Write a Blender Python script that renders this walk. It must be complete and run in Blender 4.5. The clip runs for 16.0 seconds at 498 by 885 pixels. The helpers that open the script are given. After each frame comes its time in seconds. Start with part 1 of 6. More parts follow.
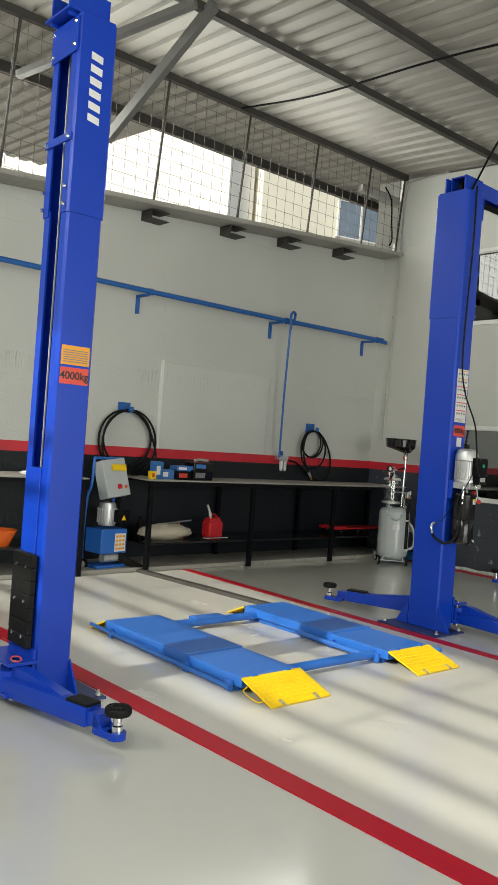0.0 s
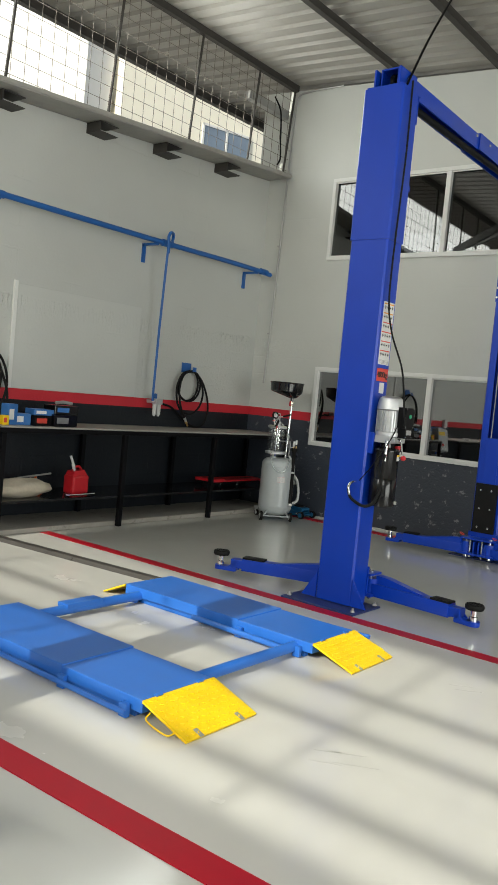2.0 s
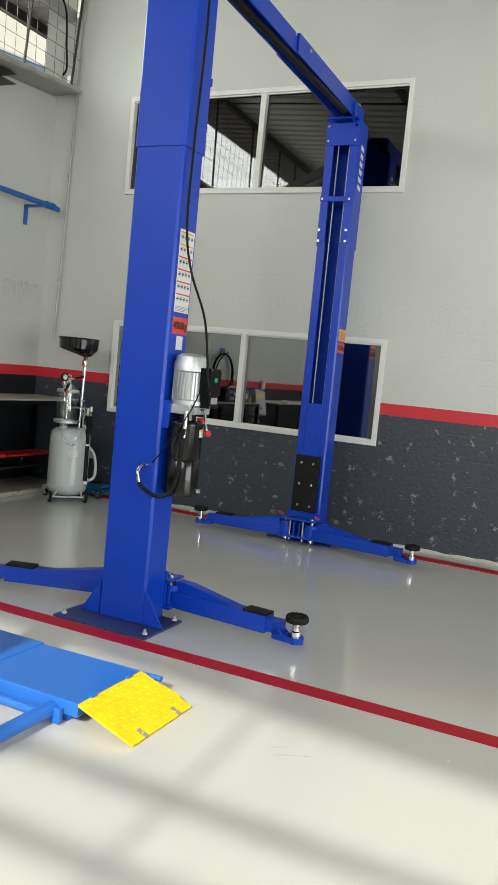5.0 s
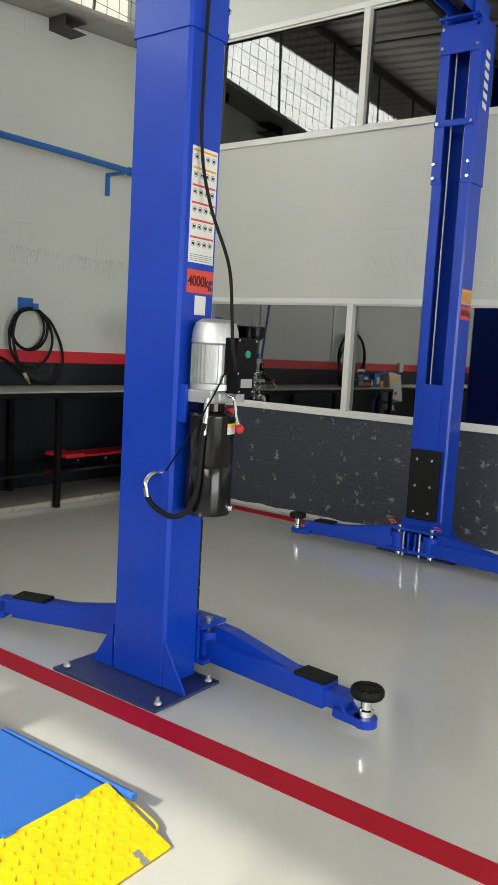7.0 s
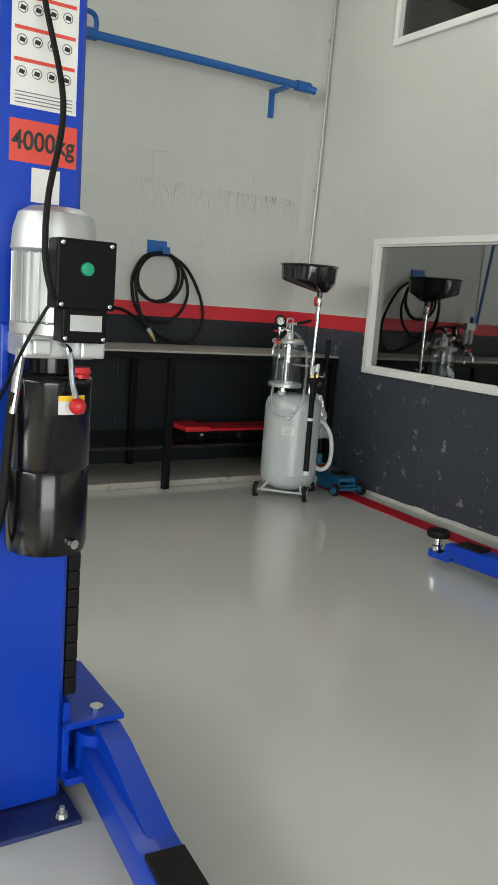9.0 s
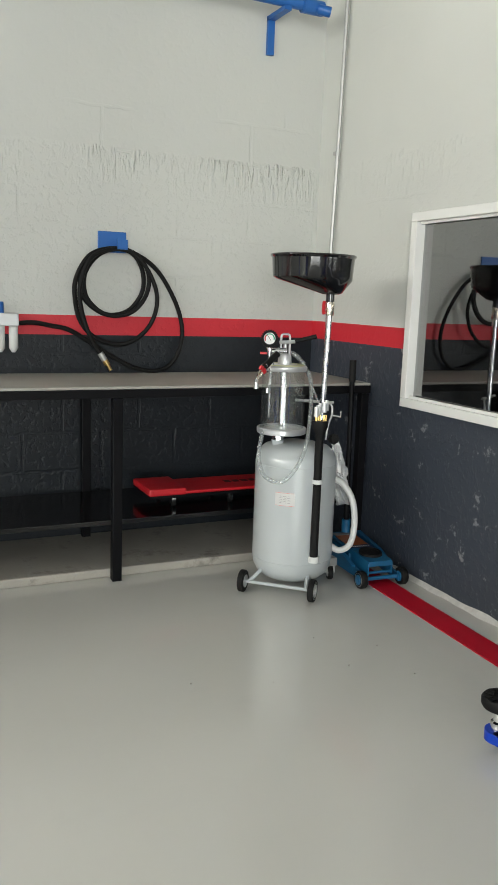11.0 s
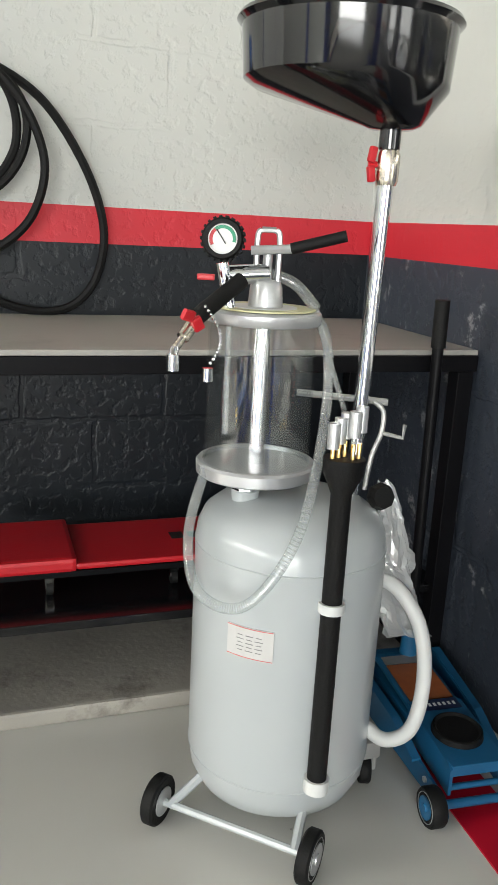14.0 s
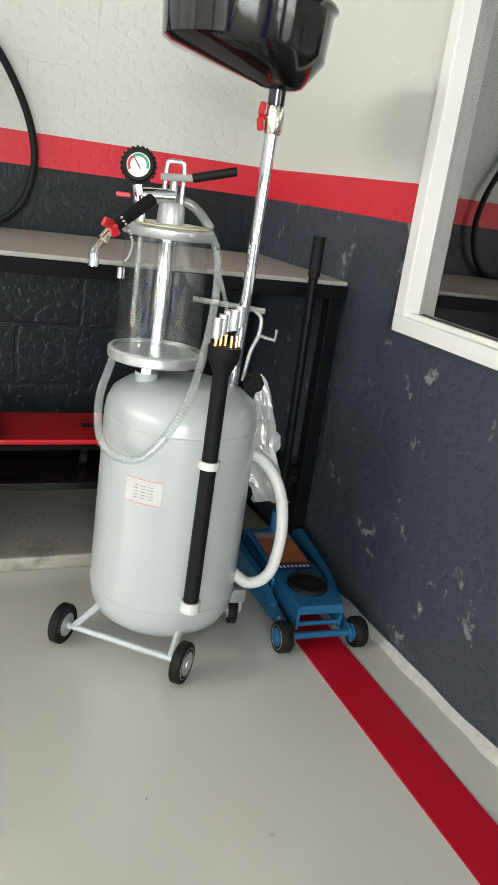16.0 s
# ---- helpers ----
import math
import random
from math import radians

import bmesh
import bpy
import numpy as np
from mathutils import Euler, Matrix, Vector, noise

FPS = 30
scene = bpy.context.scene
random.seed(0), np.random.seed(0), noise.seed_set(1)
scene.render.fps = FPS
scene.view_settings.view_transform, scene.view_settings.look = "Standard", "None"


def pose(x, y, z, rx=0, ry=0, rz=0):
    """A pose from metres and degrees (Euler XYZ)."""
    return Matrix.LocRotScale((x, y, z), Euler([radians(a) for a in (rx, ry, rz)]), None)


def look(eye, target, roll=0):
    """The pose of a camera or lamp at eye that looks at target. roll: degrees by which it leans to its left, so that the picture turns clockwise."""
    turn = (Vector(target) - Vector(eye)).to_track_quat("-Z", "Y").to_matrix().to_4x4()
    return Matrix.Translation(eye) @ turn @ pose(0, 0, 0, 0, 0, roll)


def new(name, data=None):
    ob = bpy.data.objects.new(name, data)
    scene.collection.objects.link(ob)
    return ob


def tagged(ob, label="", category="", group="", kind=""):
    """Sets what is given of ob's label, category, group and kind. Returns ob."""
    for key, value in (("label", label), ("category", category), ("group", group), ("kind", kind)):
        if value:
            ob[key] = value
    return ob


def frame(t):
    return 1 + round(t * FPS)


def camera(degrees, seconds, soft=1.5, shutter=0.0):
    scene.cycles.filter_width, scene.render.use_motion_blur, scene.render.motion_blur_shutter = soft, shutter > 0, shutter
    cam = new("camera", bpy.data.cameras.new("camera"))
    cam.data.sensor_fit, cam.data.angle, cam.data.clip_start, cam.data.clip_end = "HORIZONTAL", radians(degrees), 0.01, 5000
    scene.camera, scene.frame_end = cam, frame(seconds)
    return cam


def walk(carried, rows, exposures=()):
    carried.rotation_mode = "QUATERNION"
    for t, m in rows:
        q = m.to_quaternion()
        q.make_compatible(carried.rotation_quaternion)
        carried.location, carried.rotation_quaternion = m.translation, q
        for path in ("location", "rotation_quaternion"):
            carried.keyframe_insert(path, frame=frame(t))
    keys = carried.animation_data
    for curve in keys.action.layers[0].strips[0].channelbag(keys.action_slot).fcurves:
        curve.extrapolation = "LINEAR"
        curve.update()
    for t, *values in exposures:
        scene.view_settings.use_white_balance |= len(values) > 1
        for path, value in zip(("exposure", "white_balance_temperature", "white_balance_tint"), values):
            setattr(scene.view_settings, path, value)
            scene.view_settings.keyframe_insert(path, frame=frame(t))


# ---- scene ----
cam = camera(34.4, 16.0, soft=1.2)
PATH = [
    (0, (-0.006, -0.255, 1.564), (1.302, 1.258, 1.559), 4.2),
    (0.5, (0.083, 0.033, 1.555), (1.46, 1.483, 1.546), 3.6),
    (1, (0.237, 0.322, 1.57), (1.694, 1.692, 1.529), 3.7),
    (1.5, (0.398, 0.661, 1.566), (1.947, 1.924, 1.48), 4.5),
    (2, (0.66, 0.928, 1.541), (2.234, 2.156, 1.423), 5.4),
    (2.5, (0.864, 1.128, 1.54), (2.477, 2.299, 1.375), 6.3),
    (3, (1.004, 1.324, 1.555), (2.713, 2.345, 1.357), 6.0),
    (3.5, (1.174, 1.417, 1.542), (2.918, 2.374, 1.333), 5.6),
    (4, (1.474, 1.444, 1.555), (3.25, 2.344, 1.366), 5.6),
    (4.2, (1.567, 1.438, 1.554), (3.374, 2.277, 1.379), 5.5),
    (6.3, (2.84, 1.722, 1.569), (4.588, 2.679, 1.398), 6.0),
    (6.5, (2.996, 1.744, 1.562), (4.692, 2.788, 1.377), 5.0),
    (7, (3.422, 1.655, 1.517), (5.014, 2.843, 1.284), 3.2),
    (7.5, (3.917, 1.607, 1.462), (5.444, 2.866, 1.168), 4.2),
    (8, (4.424, 1.628, 1.463), (5.817, 3.017, 1.101), 5.5),
    (8.5, (4.949, 1.744, 1.45), (6.148, 3.298, 1.065), 5.3),
    (9, (5.432, 1.918, 1.448), (6.487, 3.581, 1.102), 4.3),
    (11.3, (7.149, 3.459, 1.521), (7.948, 5.258, 1.169), 2.3),
    (11.5, (7.27, 3.604, 1.499), (8.032, 5.42, 1.151), 2.6),
    (12, (7.603, 4.08, 1.458), (8.253, 5.941, 1.12), 2.7),
    (12.5, (7.839, 4.485, 1.447), (8.463, 6.355, 1.111), 2.4),
    (13, (8.092, 4.844, 1.414), (8.701, 6.711, 1.034), 2.7),
    (13.5, (8.242, 5.096, 1.379), (8.839, 6.951, 0.928), 2.9),
    (14, (8.318, 5.338, 1.347), (8.947, 7.164, 0.827), 3.0),
    (14.5, (8.366, 5.434, 1.327), (9.04, 7.217, 0.72), 3.9),
    (15, (8.272, 5.271, 1.32), (8.987, 7.027, 0.685), 4.8),
    (15.5, (8.173, 5.059, 1.345), (8.952, 6.804, 0.757), 6.5),
    (16, (8.202, 4.879, 1.313), (9.036, 6.593, 0.706), 8.2),
]
walk(cam, [(t, look(eye, target, roll)) for t, eye, target, roll in PATH], [(0.0, -0.25, 6650, 3), (4.0, -0.02, 6350, 4), (7.0, 0.15, 6500, 4), (9.0, 0.25, 6400, 3), (11.5, 0.9, 6400, 6), (14.0, 1.16, 6400, 7), (16.0, 1.25, 6400, 6)])

# ---- world and sun ----
SUN_FROM = Vector((-1.0, -0.06, 0.64)).normalized()
world = bpy.data.worlds.new("world")
scene.world = world
world.use_nodes = True
wn = world.node_tree
sky = wn.nodes.new("ShaderNodeTexSky")
sky.sky_type, sky.sun_disc = "NISHITA", False
sky.sun_elevation = math.asin(SUN_FROM.z)
sky.sun_rotation = math.atan2(SUN_FROM.x, SUN_FROM.y)
sky.air_density, sky.dust_density = 1.0, 3.0
wn.links.new(sky.outputs[0], wn.nodes["Background"].inputs[0])
wn.nodes["Background"].inputs[1].default_value = 0.15
sun_data = bpy.data.lights.new("sun", "SUN")
sun_data.energy, sun_data.angle, sun_data.color = 5.0, radians(0.8), (1.0, 0.95, 0.86)
sun = new("sun", sun_data)
sun.matrix_world = look(SUN_FROM * 30, (0, 0, 0))


def opening_fill(name, eye, target, w, h, power):
    d = bpy.data.lights.new(name, "AREA")
    d.shape, d.size, d.size_y, d.energy, d.color = "RECTANGLE", w, h, power, (1.0, 0.985, 0.95)
    o = new(name, d)
    o.matrix_world = look(eye, target)
    return o


# added fill lamps boosting daylight: north strip, unseen west strip, unseen drive-in door
opening_fill("north_opening_fill", (5.15, 7.80, 4.90), (5.15, 3.0, 4.3), 7.1, 0.8, 110)
opening_fill("west_opening_fill", (-2.38, 2.0, 4.5), (3.0, 2.0, -0.5), 10.0, 1.6, 400)
opening_fill("door_fill", (3.2, -6.2, 2.0), (4.5, 3.0, 1.8), 6.5, 3.6, 560)

# ---- materials ----
def mat(name, color, rough=0.5, metal=0.0, var=0.08, scale=6.0, bump=0.0, bump_scale=60.0, coat=0.0, spec=0.5,
        rand=0.0, stain=0.0, stain_scale=1.5, stain_color=None, emission=None):
    m = bpy.data.materials.new(name)
    m.use_nodes = True
    nt = m.node_tree
    b = nt.nodes["Principled BSDF"]
    b.inputs["Roughness"].default_value, b.inputs["Metallic"].default_value = rough, metal
    b.inputs["Coat Weight"].default_value = coat
    b.inputs["Coat Roughness"].default_value = 0.08
    b.inputs["Specular IOR Level"].default_value = spec
    tc = nt.nodes.new("ShaderNodeTexCoord")
    n1 = nt.nodes.new("ShaderNodeTexNoise")
    n1.inputs["Scale"].default_value, n1.inputs["Detail"].default_value = scale, 6
    nt.links.new(tc.outputs["Object"], n1.inputs["Vector"])
    mix = nt.nodes.new("ShaderNodeMix")
    mix.data_type = "RGBA"
    mix.inputs[6].default_value = (*[c * (1 - var) for c in color], 1)
    mix.inputs[7].default_value = (*[min(1, c * (1 + var)) for c in color], 1)
    nt.links.new(n1.outputs["Fac"], mix.inputs[0])
    out = mix.outputs[2]
    if stain:
        n2 = nt.nodes.new("ShaderNodeTexNoise")
        n2.inputs["Scale"].default_value, n2.inputs["Detail"].default_value = stain_scale, 8
        n2.inputs["Roughness"].default_value = 0.7
        nt.links.new(tc.outputs["Object"], n2.inputs["Vector"])
        r = nt.nodes.new("ShaderNodeValToRGB")
        r.color_ramp.elements[0].position, r.color_ramp.elements[1].position = 0.55, 0.75
        nt.links.new(n2.outputs["Fac"], r.inputs[0])
        mul = nt.nodes.new("ShaderNodeMath")
        mul.operation = "MULTIPLY"
        mul.inputs[1].default_value = stain
        nt.links.new(r.outputs[0], mul.inputs[0])
        mx = nt.nodes.new("ShaderNodeMix")
        mx.data_type = "RGBA"
        nt.links.new(mul.outputs[0], mx.inputs[0])
        nt.links.new(out, mx.inputs[6])
        mx.inputs[7].default_value = (*(stain_color or [c * 0.5 for c in color]), 1)
        out = mx.outputs[2]
    nt.links.new(out, b.inputs["Base Color"])
    rr = nt.nodes.new("ShaderNodeMapRange")
    rr.inputs["To Min"].default_value, rr.inputs["To Max"].default_value = max(0.02, rough - 0.06), min(1, rough + 0.08)
    nt.links.new(n1.outputs["Fac"], rr.inputs["Value"])
    nt.links.new(rr.outputs[0], b.inputs["Roughness"])
    if bump:
        n3 = nt.nodes.new("ShaderNodeTexNoise")
        n3.inputs["Scale"].default_value, n3.inputs["Detail"].default_value = bump_scale, 5
        nt.links.new(tc.outputs["Object"], n3.inputs["Vector"])
        bp = nt.nodes.new("ShaderNodeBump")
        bp.inputs["Strength"].default_value, bp.inputs["Distance"].default_value = bump, 0.01
        nt.links.new(n3.outputs["Fac"], bp.inputs["Height"])
        nt.links.new(bp.outputs[0], b.inputs["Normal"])
    return m


def wall_paint(name, color, chips, rough, relief, flip, worn=0.66, spec=0.5):
    """Thick paint over block masonry: block courses, trowel relief, chipped spots."""
    m = bpy.data.materials.new(name)
    m.use_nodes = True
    nt = m.node_tree
    N, L = nt.nodes.new, nt.links.new
    b = nt.nodes["Principled BSDF"]
    b.inputs["Roughness"].default_value, b.inputs["Specular IOR Level"].default_value = rough, spec
    geo = N("ShaderNodeTexCoord")
    sep = N("ShaderNodeSeparateXYZ")
    L(geo.outputs["Object"], sep.inputs[0])
    com = N("ShaderNodeCombineXYZ")
    L(sep.outputs["Y" if flip else "X"], com.inputs[0])
    L(sep.outputs["Z"], com.inputs[1])
    brick = N("ShaderNodeTexBrick")
    brick.inputs["Scale"].default_value = 1.0
    brick.inputs["Brick Width"].default_value, brick.inputs["Row Height"].default_value = 0.47, 0.2345
    brick.inputs["Mortar Size"].default_value, brick.inputs["Mortar Smooth"].default_value = 0.012, 0.6
    wob = N("ShaderNodeTexNoise")
    wob.inputs["Scale"].default_value, wob.inputs["Detail"].default_value = 14.0, 4
    L(geo.outputs["Object"], wob.inputs["Vector"])
    shift = N("ShaderNodeVectorMath")
    shift.operation = "MULTIPLY_ADD"
    shift.inputs[1].default_value = (0.03, 0.03, 0.0)
    L(wob.outputs["Color"], shift.inputs[0])
    L(com.outputs[0], shift.inputs[2])
    L(shift.outputs[0], brick.inputs["Vector"])
    big, fine, patch = N("ShaderNodeTexNoise"), N("ShaderNodeTexNoise"), N("ShaderNodeTexNoise")
    for n, s, d in ((big, 0.9, 5), (fine, 30.0, 9), (patch, 1.7, 3)):
        n.inputs["Scale"].default_value, n.inputs["Detail"].default_value = s, d
        L(geo.outputs["Object"], n.inputs["Vector"])
    mix = N("ShaderNodeMix")
    mix.data_type = "RGBA"
    mix.inputs[6].default_value = (*[c * 0.90 for c in color], 1)
    mix.inputs[7].default_value = (*[min(1, c * 1.08) for c in color], 1)
    L(big.outputs["Fac"], mix.inputs[0])
    # chips and scuffs
    chip = N("ShaderNodeTexNoise")
    chip.inputs["Scale"].default_value, chip.inputs["Detail"].default_value, chip.inputs["Roughness"].default_value = 9.0, 9, 0.72
    L(geo.outputs["Object"], chip.inputs["Vector"])
    ramp = N("ShaderNodeValToRGB")
    ramp.color_ramp.elements[0].position, ramp.color_ramp.elements[1].position = worn, worn + 0.035
    L(chip.outputs["Fac"], ramp.inputs[0])
    mk = N("ShaderNodeMath")
    mk.operation = "MULTIPLY"
    mk.inputs[1].default_value = 0.7
    L(ramp.outputs[0], mk.inputs[0])
    mx = N("ShaderNodeMix")
    mx.data_type = "RGBA"
    L(mk.outputs[0], mx.inputs[0])
    L(mix.outputs[2], mx.inputs[6])
    mx.inputs[7].default_value = (*chips, 1)
    L(mx.outputs[2], b.inputs["Base Color"])
    # relief: faint block joints, pitted blocks below one course, and paint runs hanging from that course's edge
    def calc(op, a, b, clamp=False):
        n = N("ShaderNodeMath")
        n.operation, n.use_clamp = op, clamp
        for k, q in enumerate((a, b)):
            if isinstance(q, (int, float)):
                n.inputs[k].default_value = q
            else:
                L(q, n.inputs[k])
        return n.outputs[0]

    def ramp_of(value, lo, hi):
        n = N("ShaderNodeMapRange")
        n.inputs["From Min"].default_value, n.inputs["From Max"].default_value = lo, hi
        L(value, n.inputs["Value"])
        return n.outputs[0]

    z = sep.outputs["Z"]
    edge = calc("ADD", z, calc("MULTIPLY", wob.outputs["Fac"], 0.06))
    below = ramp_of(edge, 2.378, 2.356)
    band = calc("MULTIPLY", below, ramp_of(z, 2.08, 2.33))
    stretch = N("ShaderNodeVectorMath")
    stretch.operation = "MULTIPLY"
    stretch.inputs[1].default_value = (34.0, 34.0, 7.0)
    L(geo.outputs["Object"], stretch.inputs[0])
    run = N("ShaderNodeTexNoise")
    run.inputs["Scale"].default_value, run.inputs["Detail"].default_value = 1.0, 4
    L(stretch.outputs[0], run.inputs["Vector"])
    runs = calc("MULTIPLY", ramp_of(run.outputs["Fac"], 0.50, 0.68), calc("MULTIPLY", band, ramp_of(patch.outputs["Fac"], 0.44, 0.60)))
    pits = calc("MULTIPLY", ramp_of(fine.outputs["Fac"], 0.50, 0.85), calc("ADD", calc("MULTIPLY", below, 0.16), 0.06))
    joints = calc("MULTIPLY", brick.outputs["Fac"], ramp_of(patch.outputs["Fac"], 0.54, 0.70))
    soft = calc("MULTIPLY", big.outputs["Fac"], 0.9)
    height = calc("ADD", calc("ADD", calc("MULTIPLY", runs, 1.0), calc("MULTIPLY", pits, -1.0)), calc("ADD", soft, calc("MULTIPLY", joints, -0.16)))
    height = calc("ADD", height, calc("MULTIPLY", below, -0.12))
    bp = N("ShaderNodeBump")
    bp.inputs["Strength"].default_value, bp.inputs["Distance"].default_value = relief, 0.02
    L(height, bp.inputs["Height"])
    L(bp.outputs[0], b.inputs["Normal"])
    return m


M_GREY_N = wall_paint("pale_grey_wall_paint_north", (0.535, 0.545, 0.515), (0.40, 0.40, 0.38), 0.55, 0.8, False, 0.70)
# north charcoal is blacker than the east one: bench shade put into its colour
M_DARK_N = wall_paint("shade_darkened_charcoal_paint_north", (0.009, 0.012, 0.016), (0.035, 0.04, 0.045), 0.42, 0.7, False, 0.66, 0.3)
M_RED_N = wall_paint("red_stripe_paint_north", (0.55, 0.02, 0.035), (0.45, 0.08, 0.08), 0.5, 0.5, False)
M_GREY_E = wall_paint("pale_grey_wall_paint_east", (0.565, 0.575, 0.545), (0.36, 0.36, 0.34), 0.40, 0.35, True, 0.70)
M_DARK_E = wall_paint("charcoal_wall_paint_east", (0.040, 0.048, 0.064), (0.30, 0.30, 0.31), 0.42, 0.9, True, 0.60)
M_RED_E = wall_paint("red_stripe_paint_east", (0.55, 0.02, 0.035), (0.45, 0.08, 0.08), 0.5, 0.3, True)
M_FLOOR = mat("grey_epoxy_floor", (0.555, 0.555, 0.52), 0.17, 0, 0.04, 1.2, 0.02, 8, coat=0.4, stain=0.12, stain_scale=0.8)
# same grey floor, with a little of the bay's sunlit warmth in the colour
M_BAY = mat("sun_warmed_epoxy_floor", (0.56, 0.548, 0.51), 0.24, 0, 0.04, 1.2, 0.02, 8, coat=0.2, stain=0.1, stain_scale=0.9)
M_LINE = mat("red_floor_paint", (0.42, 0.005, 0.02), 0.42, 0, 0.12, 5, spec=0.2)
M_SHELF = mat("gloss_black_shelf", (0.006, 0.006, 0.007), 0.14, 0, 0.3, 6, spec=0.45)
M_SLAB = mat("worn_concrete", (0.36, 0.35, 0.32), 0.75, 0, 0.15, 8, 0.2, 50, stain=0.5, stain_scale=6)
M_KERB = mat("oil_stained_concrete", (0.36, 0.34, 0.30), 0.6, 0, 0.2, 5, 0.2, 50, stain=0.85, stain_scale=5, stain_color=(0.06, 0.05, 0.04))
M_MORTAR = mat("crumbly_mortar", (0.46, 0.45, 0.43), 0.85, 0, 0.25, 30, 0.5, 60)
M_BASE = mat("scuffed_blue_grey_steel", (0.03, 0.045, 0.15), 0.4, 0.2, 0.4, 14, stain=0.4, stain_scale=10, stain_color=(0.1, 0.1, 0.11))
M_ROOF = mat("galvanised_roof_sheet", (0.37, 0.355, 0.32), 0.5, 0.15, 0.14, 2.0, stain=0.35, stain_scale=2.5, stain_color=(0.3, 0.27, 0.22))
M_BRACE = mat("dull_galvanised_brace", (0.17, 0.17, 0.165), 0.6, 0.3, 0.2, 9)
M_STEEL = mat("dark_painted_steel", (0.06, 0.055, 0.05), 0.6, 0.3, 0.25, 10, 0.1)
M_GALV = mat("galvanised_steel", (0.42, 0.42, 0.41), 0.45, 0.6, 0.15, 12)
M_WIRE = mat("rusty_wire", (0.16, 0.14, 0.12), 0.7, 0.3, 0.2, 20)
M_BLUE = mat("royal_blue_powder_coat", (0.003, 0.042, 0.42), 0.36, 0, 0.12, 3, 0.03, 140, coat=0.1, spec=0.35)
M_BLUE2 = mat("sky_blue_paint", (0.02, 0.13, 0.50), 0.42, 0, 0.1, 4, 0.04, 120, coat=0.15)
M_PIPE = mat("pipe_blue_paint", (0.015, 0.11, 0.38), 0.4, 0, 0.15, 8, 0.1, 60)
M_JACK = mat("jack_blue_paint", (0.010, 0.10, 0.22), 0.4, 0, 0.15, 12, coat=0.2)
M_YEL = mat("yellow_paint", (0.82, 0.54, 0.005), 0.45, 0, 0.12, 9, 0.08, 80, stain=0.35, stain_scale=14, stain_color=(0.28, 0.2, 0.03))
M_BLACK = mat("black_steel", (0.004, 0.004, 0.005), 0.45, 0, 0.3, 10, 0.05, spec=0.12)
M_GLOSSBLACK = mat("gloss_black_paint", (0.005, 0.005, 0.006), 0.13, 0, 0.2, 5, spec=0.4)
M_PAN = mat("gloss_black_plastic", (0.008, 0.008, 0.009), 0.1, 0, 0.2, 5, coat=0.5)
M_RUBBER = mat("black_rubber", (0.007, 0.007, 0.007), 0.6, 0, 0.3, 40, 0.15, 200, spec=0.2)
M_CHROME = mat("chrome", (0.75, 0.76, 0.77), 0.12, 1.0, 0.05, 20)
M_ALU = mat("cast_aluminium", (0.55, 0.56, 0.57), 0.38, 0.7, 0.1, 20, 0.05, 200)
M_GREYPAINT = mat("light_grey_paint", (0.42, 0.45, 0.46), 0.3, 0, 0.04, 4, coat=0.35)
M_WHITE = mat("white_powder_coat", (0.72, 0.72, 0.70), 0.4, 0, 0.05, 5)
M_WHITEPL = mat("white_plastic", (0.62, 0.63, 0.62), 0.4, 0, 0.05, 10)
M_RED = mat("red_vinyl", (0.50, 0.012, 0.02), 0.4, 0, 0.1, 20, 0.05, 120)
M_ORANGE = mat("orange_plastic", (0.70, 0.12, 0.015), 0.4, 0, 0.05, 10)
M_STICKYEL = mat("orange_sticker", (0.75, 0.33, 0.02), 0.45, 0, 0.05, 10)
M_STICKRED = mat("red_sticker", (0.62, 0.06, 0.04), 0.45, 0, 0.05, 10)
M_STICKWHITE = mat("white_sticker", (0.70, 0.70, 0.69), 0.45, 0, 0.05, 10)
M_INK = mat("black_ink", (0.015, 0.015, 0.015), 0.5, 0, 0.1, 10)
M_INKGREY = mat("grey_ink", (0.18, 0.18, 0.19), 0.5, 0, 0.1, 10)
M_WOOD = mat("pale_wood", (0.42, 0.32, 0.2), 0.6, 0, 0.2, 15, 0.1)
M_BENCHTOP = mat("worn_grey_benchtop", (0.34, 0.33, 0.30), 0.4, 0.1, 0.15, 5, 0.05, 60, stain=0.4, stain_scale=4)
M_SACK = mat("woven_sack", (0.48, 0.43, 0.34), 0.85, 0, 0.15, 30, 0.4, 90)
M_BRASS = mat("brass", (0.6, 0.42, 0.16), 0.3, 1.0, 0.1, 20)
M_BRASSPALE = mat("pale_nickel_plate", (0.72, 0.66, 0.56), 0.25, 1.0, 0.08, 25)
M_GREEN = mat("green_plastic", (0.01, 0.28, 0.14), 0.35, 0, 0.05, 10)
M_CREAM = mat("cream_render", (0.88, 0.84, 0.72), 0.85, 0, 0.06, 0.5, 0.1, 20, stain=0.2, stain_scale=0.6)
M_OUTWHITE = mat("white_render", (0.8, 0.79, 0.76), 0.85, 0, 0.04, 0.5, stain=0.15, stain_scale=0.5)
# near-black colour gives the darkness of the unlit rooms
M_DARKROOM = mat("unlit_room_black", (0.05, 0.05, 0.05), 0.9, 0, 0.2, 2)
M_EARTH = mat("yard_concrete", (0.33, 0.32, 0.3), 0.85, 0, 0.15, 1, 0.2, 30)
M_BROWN = mat("orange_brown_print", (0.34, 0.10, 0.03), 0.45, 0, 0.25, 40)
M_NAVY = mat("navy_print", (0.01, 0.02, 0.07), 0.4, 0, 0.1, 20)
M_CARD = mat("blue_card_box", (0.03, 0.14, 0.4), 0.5, 0, 0.1, 15)
